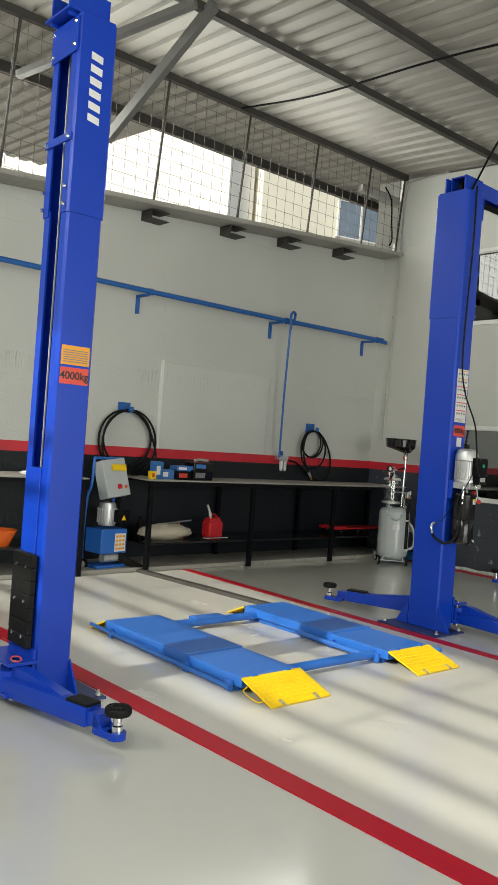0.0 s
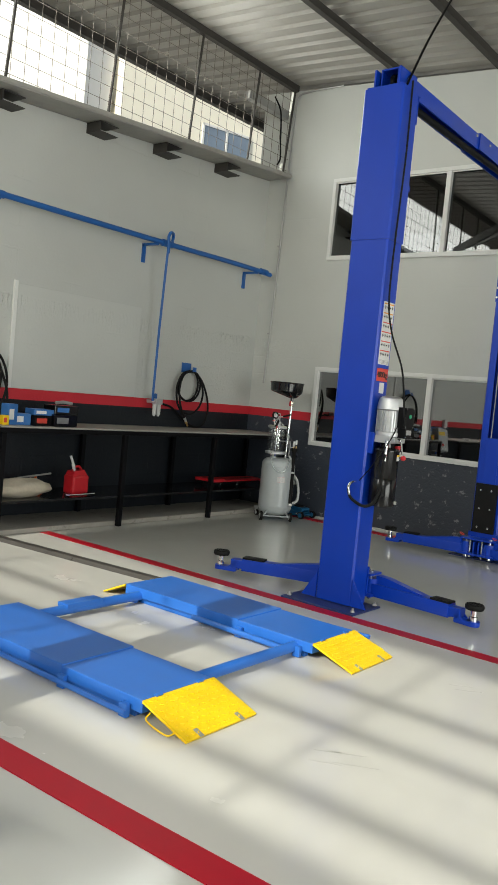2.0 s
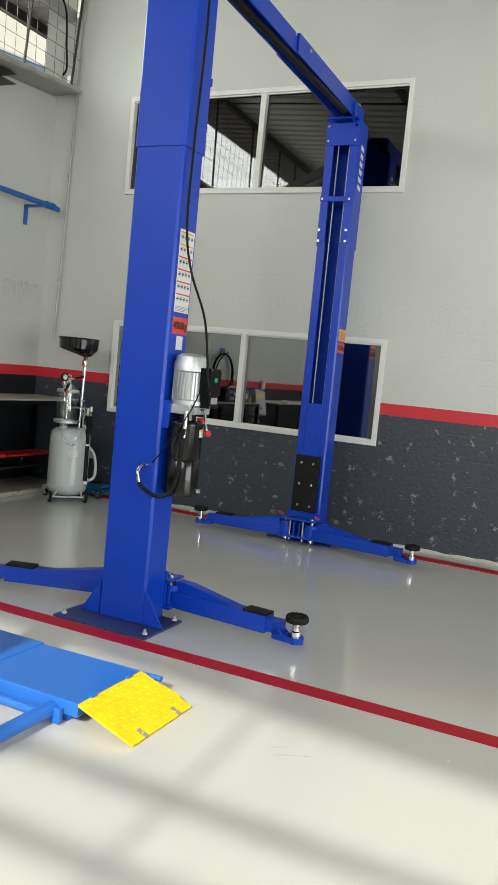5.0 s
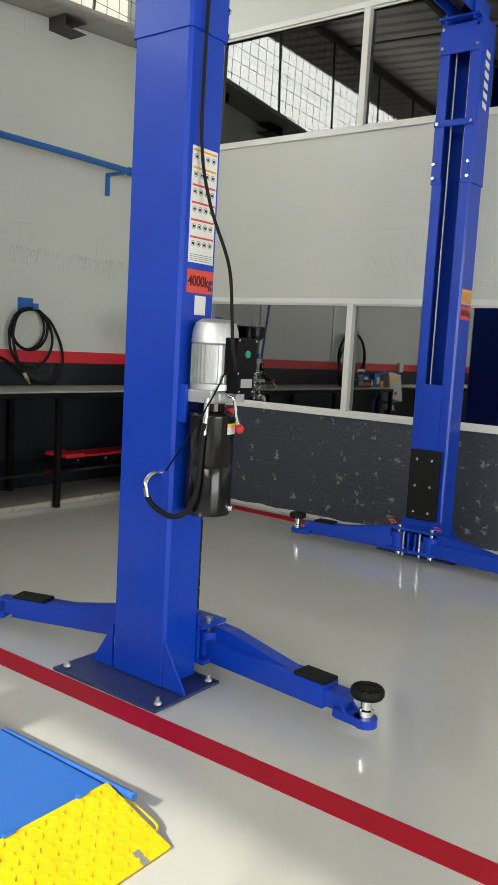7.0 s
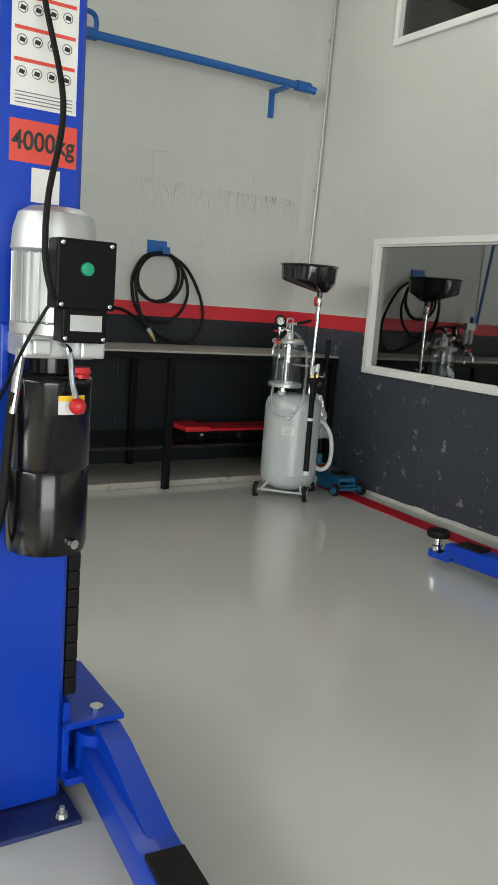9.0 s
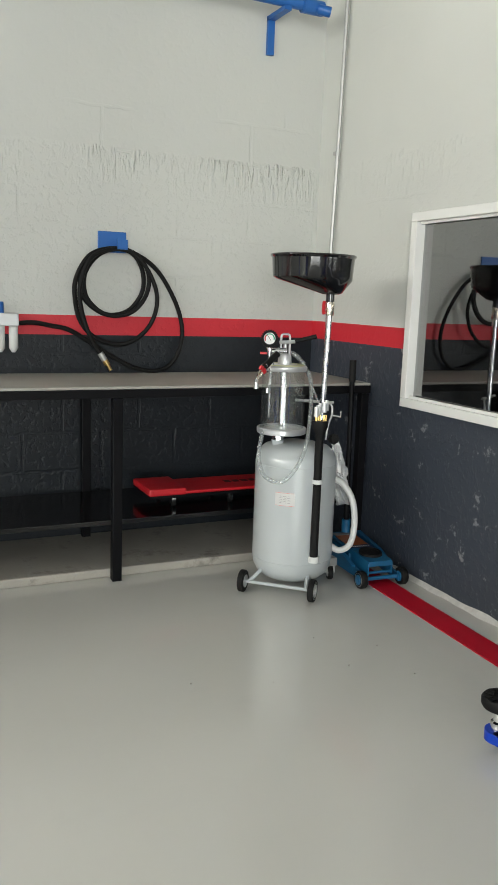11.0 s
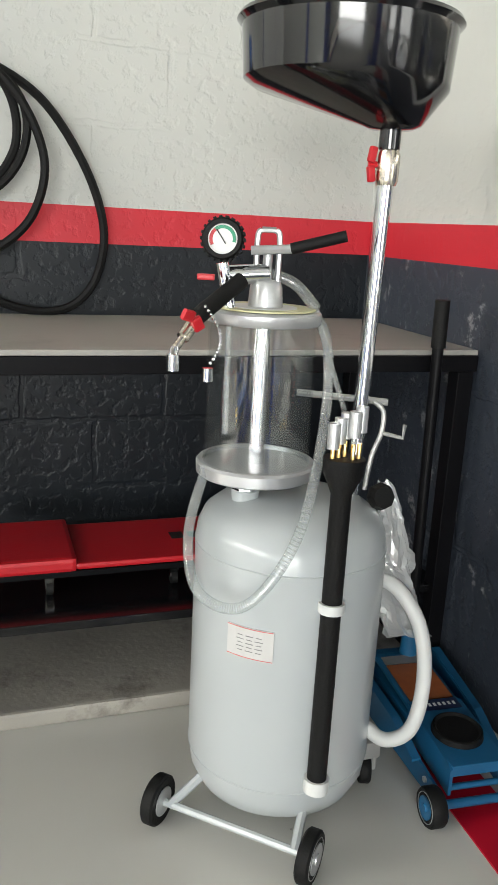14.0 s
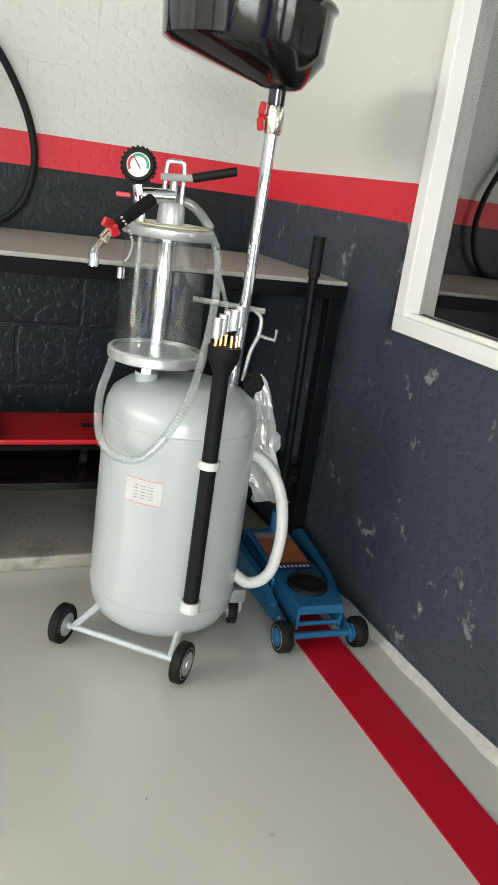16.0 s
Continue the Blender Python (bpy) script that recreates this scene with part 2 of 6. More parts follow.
M_SCUFF = mat("tyre_scuff", (0.42, 0.41, 0.38), 0.5, 0, 0.1, 10)
M_PALEYEL = mat("pale_yellow_label", (0.58, 0.58, 0.33), 0.4)


def glass_like(name, tint, gloss, rough=0.02, haze=0.0, edge=True):
    m = bpy.data.materials.new(name)
    m.use_nodes = True
    nt = m.node_tree
    for n in list(nt.nodes):
        if n.type == "BSDF_PRINCIPLED":
            nt.nodes.remove(n)
    out = [n for n in nt.nodes if n.type == "OUTPUT_MATERIAL"][0]
    tr, gl, mx = nt.nodes.new("ShaderNodeBsdfTransparent"), nt.nodes.new("ShaderNodeBsdfGlossy"), nt.nodes.new("ShaderNodeMixShader")
    tr.inputs[0].default_value = (*tint, 1)
    gl.inputs["Roughness"].default_value = rough
    lw = nt.nodes.new("ShaderNodeFresnel")
    lw.inputs[0].default_value = 1.45
    ad = nt.nodes.new("ShaderNodeMath")
    ad.operation, ad.use_clamp = "ADD", True
    ad.inputs[1].default_value = gloss
    if edge:
        nt.links.new(lw.outputs[0], ad.inputs[0])
    else:
        ad.inputs[0].default_value = 0.0
    nt.links.new(ad.outputs[0], mx.inputs[0])
    body = tr
    if haze:
        df, hz = nt.nodes.new("ShaderNodeBsdfTranslucent"), nt.nodes.new("ShaderNodeMixShader")
        d2, h2 = nt.nodes.new("ShaderNodeBsdfDiffuse"), nt.nodes.new("ShaderNodeMixShader")
        df.inputs[0].default_value = d2.inputs[0].default_value = (0.8, 0.82, 0.82, 1)
        nt.links.new(df.outputs[0], h2.inputs[1])
        nt.links.new(d2.outputs[0], h2.inputs[2])
        hz.inputs[0].default_value = haze
        nt.links.new(tr.outputs[0], hz.inputs[1])
        nt.links.new(h2.outputs[0], hz.inputs[2])
        body = hz
    nt.links.new(body.outputs[0], mx.inputs[1])
    nt.links.new(gl.outputs[0], mx.inputs[2])
    nt.links.new(mx.outputs[0], out.inputs[0])
    return m


M_GLASS = glass_like("reflective_window_film", (0.25, 0.27, 0.27), 0.33)
M_GLASS_UP = glass_like("tinted_window_film", (0.2, 0.22, 0.22), 0.1)
M_CLEAR = glass_like("clear_acrylic", (0.95, 0.96, 0.96), 0.06, 0.02, 0.012, False)
M_HOSECLEAR = glass_like("clear_hose", (0.93, 0.95, 0.95), 0.08, 0.2, 0.2, False)
M_FILM = glass_like("clear_bag", (0.93, 0.94, 0.94), 0.12, 0.2, 0.5, False)
# wall paint made whiter to carry the sun's highlight on the plaster edge
M_TRIM = mat("sunlit_edge_wall_paint", (0.72, 0.72, 0.69), 0.5, 0, 0.05, 8, 0.1, 40)
M_PLATE = mat("silvered_rating_plate", (0.55, 0.55, 0.54), 0.4, 0.1, 0.06, 30)
# pale blue base colour paints in the sky's reflection
M_OUTGLASS = mat("sky_reflection_glass", (0.2, 0.25, 0.32), 0.08, 0, 0.2, 2, coat=0.5)

# ---- mesh helpers ----
def box(bm, x0, x1, y0, y1, z0, z1, bev=0.0, mi=0):
    vs = [bm.verts.new((x, y, z)) for x in (x0, x1) for y in (y0, y1) for z in (z0, z1)]
    fs = [bm.faces.new([vs[i] for i in q]) for q in ((0, 1, 3, 2), (4, 6, 7, 5), (0, 4, 5, 1), (2, 3, 7, 6), (0, 2, 6, 4), (1, 5, 7, 3))]
    for f in fs:
        f.material_index = mi
    if bev > 0:
        es = list({e for f in fs for e in f.edges})
        bmesh.ops.bevel(bm, geom=es, offset=bev, segments=2, affect="EDGES", profile=0.6)
    return vs


def obox(bm, m, sx, sy, sz, bev=0.0):
    """A box of that size centred on the pose m."""
    t = bmesh.new()
    box(t, -sx / 2, sx / 2, -sy / 2, sy / 2, -sz / 2, sz / 2, bev)
    t.transform(m)
    me = bpy.data.meshes.new("t")
    t.to_mesh(me)
    bm.from_mesh(me)
    bpy.data.meshes.remove(me)
    t.free()


def prism(bm, pts, z0, z1, m=None):
    """Extrude the outline pts (x, y) from z0 to z1, then move by m."""
    m = m or Matrix()
    a = [bm.verts.new(m @ Vector((x, y, z0))) for x, y in pts]
    b = [bm.verts.new(m @ Vector((x, y, z1))) for x, y in pts]
    n = len(pts)
    bm.faces.new(a[::-1])
    bm.faces.new(b)
    for i in range(n):
        bm.faces.new((a[i], a[(i + 1) % n], b[(i + 1) % n], b[i]))


def sweep(bm, pts, r, seg=10, closed=False):
    """A round tube of radius r (or one radius a point) along pts."""
    pts = [Vector(p) for p in pts]
    n = len(pts)
    rings, side = [], None
    for i, p in enumerate(pts):
        a = pts[(i - 1) % n] if closed or i else p
        b = pts[(i + 1) % n] if closed or i < n - 1 else p
        d = (b - a).normalized()
        if side is None:
            side = d.orthogonal().normalized()
        side = (side - d * side.dot(d)).normalized()
        up = d.cross(side)
        rr = r[i] if isinstance(r, (list, tuple)) else r
        rings.append([bm.verts.new(p + (side * math.cos(k * math.tau / seg) + up * math.sin(k * math.tau / seg)) * rr) for k in range(seg)])
    for i in range(n if closed else n - 1):
        a, b = rings[i], rings[(i + 1) % n]
        for k in range(seg):
            f = bm.faces.new((a[k], a[(k + 1) % seg], b[(k + 1) % seg], b[k]))
            f.smooth = True
    if not closed:
        bm.faces.new(rings[0][::-1])
        bm.faces.new(rings[-1])


def smooth_path(pts, n=8):
    """Catmull-Rom through pts."""
    P = [Vector(p) for p in pts]
    P = [P[0] * 2 - P[1]] + P + [P[-1] * 2 - P[-2]]
    out = []
    for i in range(1, len(P) - 2):
        a, b, c, d = P[i - 1:i + 3]
        for k in range(n):
            t = k / n
            out.append(0.5 * (2 * b + (c - a) * t + (2 * a - 5 * b + 4 * c - d) * t * t + (3 * b - a - 3 * c + d) * t ** 3))
    return out + [P[-2]]


def lathe(bm, prof, centre=(0, 0, 0), seg=40, m=None):
    """Turn the profile (r, z) round the z axis at centre."""
    m = m or Matrix()
    c = Vector(centre)
    rings = []
    for r, z in prof:
        rings.append([bm.verts.new(m @ (c + Vector((r * math.cos(k * math.tau / seg), r * math.sin(k * math.tau / seg), z)))) for k in range(seg)] if r > 1e-6
                     else [bm.verts.new(m @ (c + Vector((0, 0, z))))])
    for a, b in zip(rings, rings[1:]):
        for k in range(seg):
            q = [a[k % len(a)], a[(k + 1) % len(a)], b[(k + 1) % len(b)], b[k % len(b)]]
            q = list(dict.fromkeys(q))
            if len(q) > 2:
                f = bm.faces.new(q)
                f.smooth = True


def part(name, bm, material, parent=None, label="", sharp=True):
    bmesh.ops.recalc_face_normals(bm, faces=bm.faces)
    me = bpy.data.meshes.new(name)
    bm.to_mesh(me)
    bm.free()
    for m in (material if isinstance(material, (list, tuple)) else [material]):
        me.materials.append(m)
    if sharp and any(p.use_smooth for p in me.polygons):
        me.set_sharp_from_angle(angle=radians(40))
    ob = new(name, me)
    if parent is not None:
        ob.parent = parent
    return tagged(ob, label)


def thing(name, label, category, at=(0, 0, 0), group="", kind=""):
    ob = new(name)
    ob.location = at
    ob.empty_display_size = 0.1
    return tagged(ob, label, category, group, kind)


def one(name, material, parent, fn, label=""):
    bm = bmesh.new()
    fn(bm)
    return part(name, bm, material, parent, label)


def structure(name, material, fn, label, category):
    bm = bmesh.new()
    fn(bm)
    return tagged(part(name, bm, material), label, category, "", "structure")


def lettering(name, text, size, m, material, parent, label=""):
    cu = bpy.data.curves.new(name, "FONT")
    cu.body, cu.size, cu.extrude, cu.align_x, cu.align_y = text, size, 0.0008, "CENTER", "CENTER"
    cu.offset = size * 0.018
    o = new(name, cu)
    bpy.context.view_layer.update()
    me = bpy.data.meshes.new_from_object(o.evaluated_get(bpy.context.evaluated_depsgraph_get()))
    bpy.data.objects.remove(o)
    me.transform(m)
    me.materials.clear()
    me.materials.append(material)
    ob = new(name, me)
    ob.parent = parent
    return tagged(ob, label)


# ---- the shell ----
XE, YN, XW, YS = 9.645, 8.0, -2.6, -6.5


def roof_z(y):
    return 5.72 - 0.064 * (7.65 - y)


def sill_z(x):
    return 4.131 + 0.0732 * (x - 3.356)


def slanted(bm, x0, x1, z0, z1, slant=0.0):
    """A strip along the bay, which runs slightly askew to the walls."""
    for v in box(bm, x0, x1, YS, 7.3, z0, z1):
        v.co.x += slant * (3.5 - v.co.y)


tagged(structure("ground", M_EARTH, lambda bm: box(bm, -400, 400, -400, 400, -0.3, -0.05), "grey concrete yard reaching to the horizon", "ground"))
structure("floor", M_FLOOR, lambda bm: box(bm, XW, XE, YS, YN, -0.2, 0.0), "glossy grey epoxy workshop floor", "floor")
# thin sheet over the one grey floor, carrying the warm sunlit tint
structure("bay_floor", M_BAY, lambda bm: slanted(bm, 2.62, 5.68, 0.0005, 0.004), "glossy grey drive-in bay floor, tinted warm as sunlit", "floor")
structure("floor_line_1", M_LINE, lambda bm: slanted(bm, 2.555, 2.70, 0.0, 0.006, 0.02), "red painted line along the bay edge", "floor line")
structure("floor_line_2", M_LINE, lambda bm: slanted(bm, 5.625, 5.745, 0.0, 0.006), "red painted line beside the lift column", "floor line")
structure("floor_line_3", M_LINE, lambda bm: slanted(bm, 9.262, 9.407, 0.0, 0.005, -0.032), "red painted line along the office wall", "floor line")


def curb(bm):
    box(bm, XW, 9.6, 7.315, 7.999, 0.0, 0.05, 0.01)


structure("curb", M_KERB, curb, "low stained concrete kerb under the workbenches", "kerb")


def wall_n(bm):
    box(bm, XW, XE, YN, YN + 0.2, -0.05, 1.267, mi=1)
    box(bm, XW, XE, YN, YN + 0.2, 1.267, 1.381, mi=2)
    v = box(bm, 1.5, XE, YN, YN + 0.2, 1.381, 4.0)
    for a in v:
        if a.co.z > 3:
            a.co.z = sill_z(a.co.x) - 0.06
    box(bm, XW, 1.5, YN, YN + 0.2, 1.381, 3.0)


structure("wall_north", [M_GREY_N, M_DARK_N, M_RED_N], wall_n, "rough painted block wall, pale grey over red stripe and shade-darkened charcoal", "wall")


def ledge(bm):
    v = box(bm, 1.5, XE - 0.002, 7.62, YN + 0.22, 0.015, 0.07, 0.0)
    for a in v:
        a.co.z += sill_z(a.co.x) - 0.07
    bmesh.ops.bevel(bm, geom=bm.edges[:], offset=0.012, segments=2, affect="EDGES")


structure("ledge", M_SLAB, ledge, "weathered concrete ledge under the mesh opening", "ledge")

UP = (3.72, 6.92, 3.40, 4.46)
LO = (3.72, 6.92, 0.953, 1.995)


def wall_e(bm):
    x0, x1 = XE, XE + 0.2
    y0, y1 = YS, YN + 0.2
    a, b = LO[0], LO[1]

    def col(ya, yb):
        box(bm, x0, x1, ya, yb, -0.05, 1.267, mi=1)
        box(bm, x0, x1, ya, yb, 1.267, 1.381, mi=2)
        box(bm, x0, x1, ya, yb, 1.381, 3.40)
    col(y0, a)
    col(b, y1)
    box(bm, x0, x1, a, b, -0.05, LO[2], mi=1)
    box(bm, x0, x1, a, b, LO[3], UP[2])
    box(bm, x0, x1, y0, a, 3.40, 4.46)
    box(bm, x0, x1, b, y1, 3.40, 4.46)
    v = box(bm, x0, x1, y0, y1, 4.46, 6.0)
    for q in v:
        if q.co.z > 5:
            q.co.z = roof_z(q.co.y) - 0.01


structure("wall_east", [M_GREY_E, M_DARK_E, M_RED_E], wall_e, "pale grey office wall with red stripe and scuffed charcoal dado", "wall")


# unseen wall closing the room; its doorway is added to let skylight in
def wall_s(bm):
    box(bm, XW, -0.5, YS - 0.2, YS, -0.05, 4.8)
    box(bm, 7.0, XE + 0.2, YS - 0.2, YS, -0.05, 4.8)
    box(bm, -0.5, 7.0, YS - 0.2, YS, 4.0, 4.8)


structure("wall_south", M_GREY_E, wall_s, "unseen pale grey wall with an assumed wide doorway", "wall")


def wall_w(bm):
    box(bm, XW - 0.2, XW, YS - 0.2, YN + 0.2, -0.05, 3.55)
    box(bm, XW - 0.2, XW, 7.55, YN + 0.2, 3.55, 5.7)


structure("wall_west", M_GREY_E, wall_w, "pale grey side wall below a mesh opening", "wall")


# assumed rooms behind the glass, their darkness put into the wall colour
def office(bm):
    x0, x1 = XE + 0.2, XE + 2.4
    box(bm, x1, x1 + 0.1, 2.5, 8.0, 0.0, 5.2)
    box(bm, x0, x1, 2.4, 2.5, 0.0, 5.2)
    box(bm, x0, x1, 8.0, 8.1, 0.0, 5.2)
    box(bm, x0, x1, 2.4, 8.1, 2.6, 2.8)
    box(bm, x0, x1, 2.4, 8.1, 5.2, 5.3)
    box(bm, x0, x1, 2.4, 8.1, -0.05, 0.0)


structure("office_walls", M_DARKROOM, office, "near-black walls standing in for unlit office rooms", "wall")


def roof(bm, x0, x1, y0, y1, dz=0.0, per=0.24):
    """Ribbed sheet, ribs running along y."""
    n = int((x1 - x0) / per)
    prof = []
    for i in range(n):
        x = x0 + i * per
        prof += [(x, 0), (x + per * 0.58, 0), (x + per * 0.68, 0.035), (x + per * 0.9, 0.035)]
    prof.append((x1, 0))
    for lift in (0.0, 0.004):
        ra = [bm.verts.new((x, y0, roof_z(y0) + z + dz + lift)) for x, z in prof]
        rb = [bm.verts.new((x, y1, roof_z(y1) + z + dz + lift)) for x, z in prof]
        for k in range(len(prof) - 1):
            bm.faces.new((ra[k], ra[k + 1], rb[k + 1], rb[k]))


structure("ceiling", M_ROOF, lambda bm: roof(bm, XW - 0.6, XE + 0.4, YS - 0.5, 7.72, 0.06), "ribbed galvanised metal roof sheeting", "ceiling")
structure("outer_roof", M_ROOF, lambda bm: roof(bm, -2.6, XE + 2.0, 7.75, 9.5, 0.10), "weathered ribbed roof sheets beyond the mesh", "roof")


def purlin(y, name="purlin", z=None, x0=XW, x1=XE - 0.003, h=0.075, w=0.04):
    zz = roof_z(y) if z is None else z
    t = thing(name, "dark painted steel roof purlin under the sheets", "purlin", (0, y, zz), "roof purlins", "structure")

    def f(bm):
        box(bm, x0, x1, -w / 2, w / 2, -h + 0.055, 0.055)
        box(bm, x0, x1, -w / 2, w / 2 + 0.03, -h + 0.05, -h + 0.058)
    one("web", M_STEEL, t, f)


for y in (7.66, 6.0, 4.78, 3.55, 2.3, 1.05, -0.2, -1.5, -3.0, -4.6):
    purlin(y)
structure("lean_to_roof", M_ROOF, lambda bm: roof(bm, 1.2, 6.4, 9.45, 13.5, 0.16), "weathered lean-to roof sheets next door", "roof")
purlin(9.25, "outer_purlin", 5.86, 1.6, XE + 2.0, 0.12, 0.06)

# mesh screens over the walls
def mesh_screen(name, n0, n1, fixed, axis, zlo, zhi, step, posts, lean=0.0):
    t = thing(name, "welded wire mesh screen on thin steel posts", "mesh screen", (0, 0, 0))
    bm = bmesh.new()

    def wire(a, b, r):
        sweep(bm, [a, b], r, 4)

    def P(u, z):
        return (u, fixed, z) if axis == "x" else (fixed, u, z)
    u = n0
    while u <= n1:
        wire(P(u, zlo(u)), P(u, zhi(u)), 0.003)
        u += step
    z = zlo(n0) if zlo(n0) < zlo(n1) else zlo(n1)
    top = max(zhi(n0), zhi(n1))
    while z < top:
        lo = n0
        while zlo(lo) > z + 1e-6 and lo < n1:
            lo += 0.1
        hi = n1
        while zlo(hi) > z + 1e-6 and hi > lo:
            hi -= 0.1
        if hi - lo > 0.2:
            wire(P(lo, z), P(hi, z), 0.003)
        z += step
    w = part("wire_mesh", bm, M_WIRE, t)
    tagged(w, kind="stuff")
    for u in posts:
        one("post", M_STEEL, t, lambda b: sweep(b, [P(u, zlo(u)), P(u + lean, zhi(u))], 0.016, 6))
    return t


ns = mesh_screen("mesh_screen", 1.6, 9.58, 7.68, "x", sill_z, lambda u: roof_z(7.68) + 0.02, 0.155,
                 (1.9, 3.26, 4.0, 5.12, 6.38, 7.62, 8.72, 9.5), 0.11)
mesh_screen("mesh_screen", YS, 7.5, XW + 0.03, "y", lambda u: 3.55, lambda u: roof_z(u), 0.155, (-5.0, -3.0, -1.2, 0.6, 2.4, 4.2, 6.0))
# rails of the west screen
rt = thing("screen_rail", "horizontal steel rails stiffening the mesh screen", "rail")
for z in (3.70, 4.12, 4.42):
    one("rail", M_STEEL, rt, lambda b: box(b, XW + 0.05, XW + 0.10, YS, 7.5, z, z + 0.06))


def stub(x, dx):
    t = thing("channel_stub", "cut-off steel channel stub jutting from the wall", "steel stub", (x, 8.0, sill_z(x) - 0.13), "channel stubs")

    def f(bm):
        box(bm, -0.13, 0.13, -0.22, 0.0, 0.05, 0.058)
        box(bm, -0.13, 0.13, -0.22, 0.0, -0.05, -0.042)
        box(bm, -0.13, -0.12, -0.22, 0.0, -0.042, 0.05)
    one("channel", M_STEEL, t, f)


for x in (4.2, 5.3, 6.5, 7.5, 8.6):
    stub(x, 0)

# diagonal galvanised brace and tie under the roof by the near column
bt = thing("roof_brace", "galvanised steel channel brace up to the roof", "brace")
one("brace", M_BRACE, bt, lambda b: obox(b, look((4.445, 6.74, 5.19), (4.46, 5.9, 5.60)), 0.07, 0.13, 1.95, 0.006))
one("rafter", M_BRACE, bt, lambda b: sweep(b, [(3.4, 7.72, 5.13), (4.2, 5.8, 5.5)], 0.05, 4))
ob = thing("bracket_channel", "short galvanised channel under the eaves", "steel channel")
one("channel", M_GALV, ob, lambda b: box(b, 8.75, 9.6, 7.75, 7.85, 5.33, 5.43))

# wall conduit and cables
ct = thing("conduit", "thin grey electrical conduit pipe down the wall", "conduit")
one("pipe", M_GALV, ct, lambda b: sweep(b, smooth_path([(9.615, 6.9, 5.66), (9.615, 7.45, 5.66), (9.615, 7.62, 5.6), (9.615, 7.66, 5.3), (9.615, 7.68, 4.4), (9.615, 7.72, 2.8), (9.615, 7.76, 1.72)]), 0.013, 8))
for z in (4.9, 3.6, 2.4):
    one("clip", M_GALV, ct, lambda b: box(b, 9.6, 9.628, 7.66 + (4.9 - z) * 0.025, 7.70 + (4.9 - z) * 0.025, z, z + 0.02))
kt = thing("hanging_cable", "black cable drooping by the mesh corner", "cable")
one("cable", M_BLACK, kt, lambda b: sweep(b, smooth_path([(9.1, 7.62, 5.45), (9.25, 7.62, 5.3), (9.3, 7.62, 4.95), (9.33, 7.62, 4.72), (9.28, 7.62, 4.62)]), 0.012, 6))
rc = thing("roof_cable", "thin black cable strung along the roof", "cable")
one("cable", M_BLACK, rc, lambda b: sweep(b, smooth_path([(6.28, 7.62, 5.70), (6.42, 6.43, 5.585), (6.44, 4.86, 5.49), (6.5, 4.0, 5.43), (6.7, 2.6, 5.34)]), 0.012, 6))
rc = thing("power_cable", "black supply cable hanging from roof to lift", "cable")
one("cable", M_BLACK, rc, lambda b: sweep(b, smooth_path([(6.02, 3.95, 3.93), (6.5, 4.05, 4.5), (7.3, 4.2, 5.36)]), 0.01, 6))


# ---- windows in the east wall ----
def window(name, y0, y1, z0, z1, ymul, film, lean=0.0, skew=0.0):
    w = thing(name, "white aluminium two-pane window with dark reflective glass", "window", (XE, 0, 0), "", "structure")
    f = 0.048

    def fr(bm):
        for a, b, c, d in ((y0, y1, z0, z0 + f), (y0, y1, z1 - f, z1), (y0, y0 + f, z0 + f, z1 - f), (y1 - f, y1, z0 + f, z1 - f), (ymul - 0.03, ymul + 0.03, z0 + f, z1 - f)):
            box(bm, -0.03, 0.06, a, b, c, d, 0.004)
    one("window_frame", M_WHITE, w, fr)
    for a, b in ((y0 + f, ymul - 0.03), (ymul + 0.03, y1 - f)):
        def glaze(bm):
            for v in box(bm, 0.012, 0.018, a - 0.005, b + 0.005, z0 + f - 0.005, z1 - f + 0.005):
                v.co.x += lean * (v.co.z - z0) / (z1 - z0) + skew * (v.co.y - a) / (b - a)
        one("pane", film, w, glaze)
        one("bead", M_WHITE, w, lambda bm: [box(bm, -0.005, 0.011, a, b, z, z + 0.014) for z in (z0 + f, z1 - f - 0.014)])


window("window_1", *LO, 5.26, M_GLASS, 0.0, 0.014)
window("window_2", *UP, 5.29, M_GLASS_UP, 0.018)


# ---- lifts ----
YC = 4.09


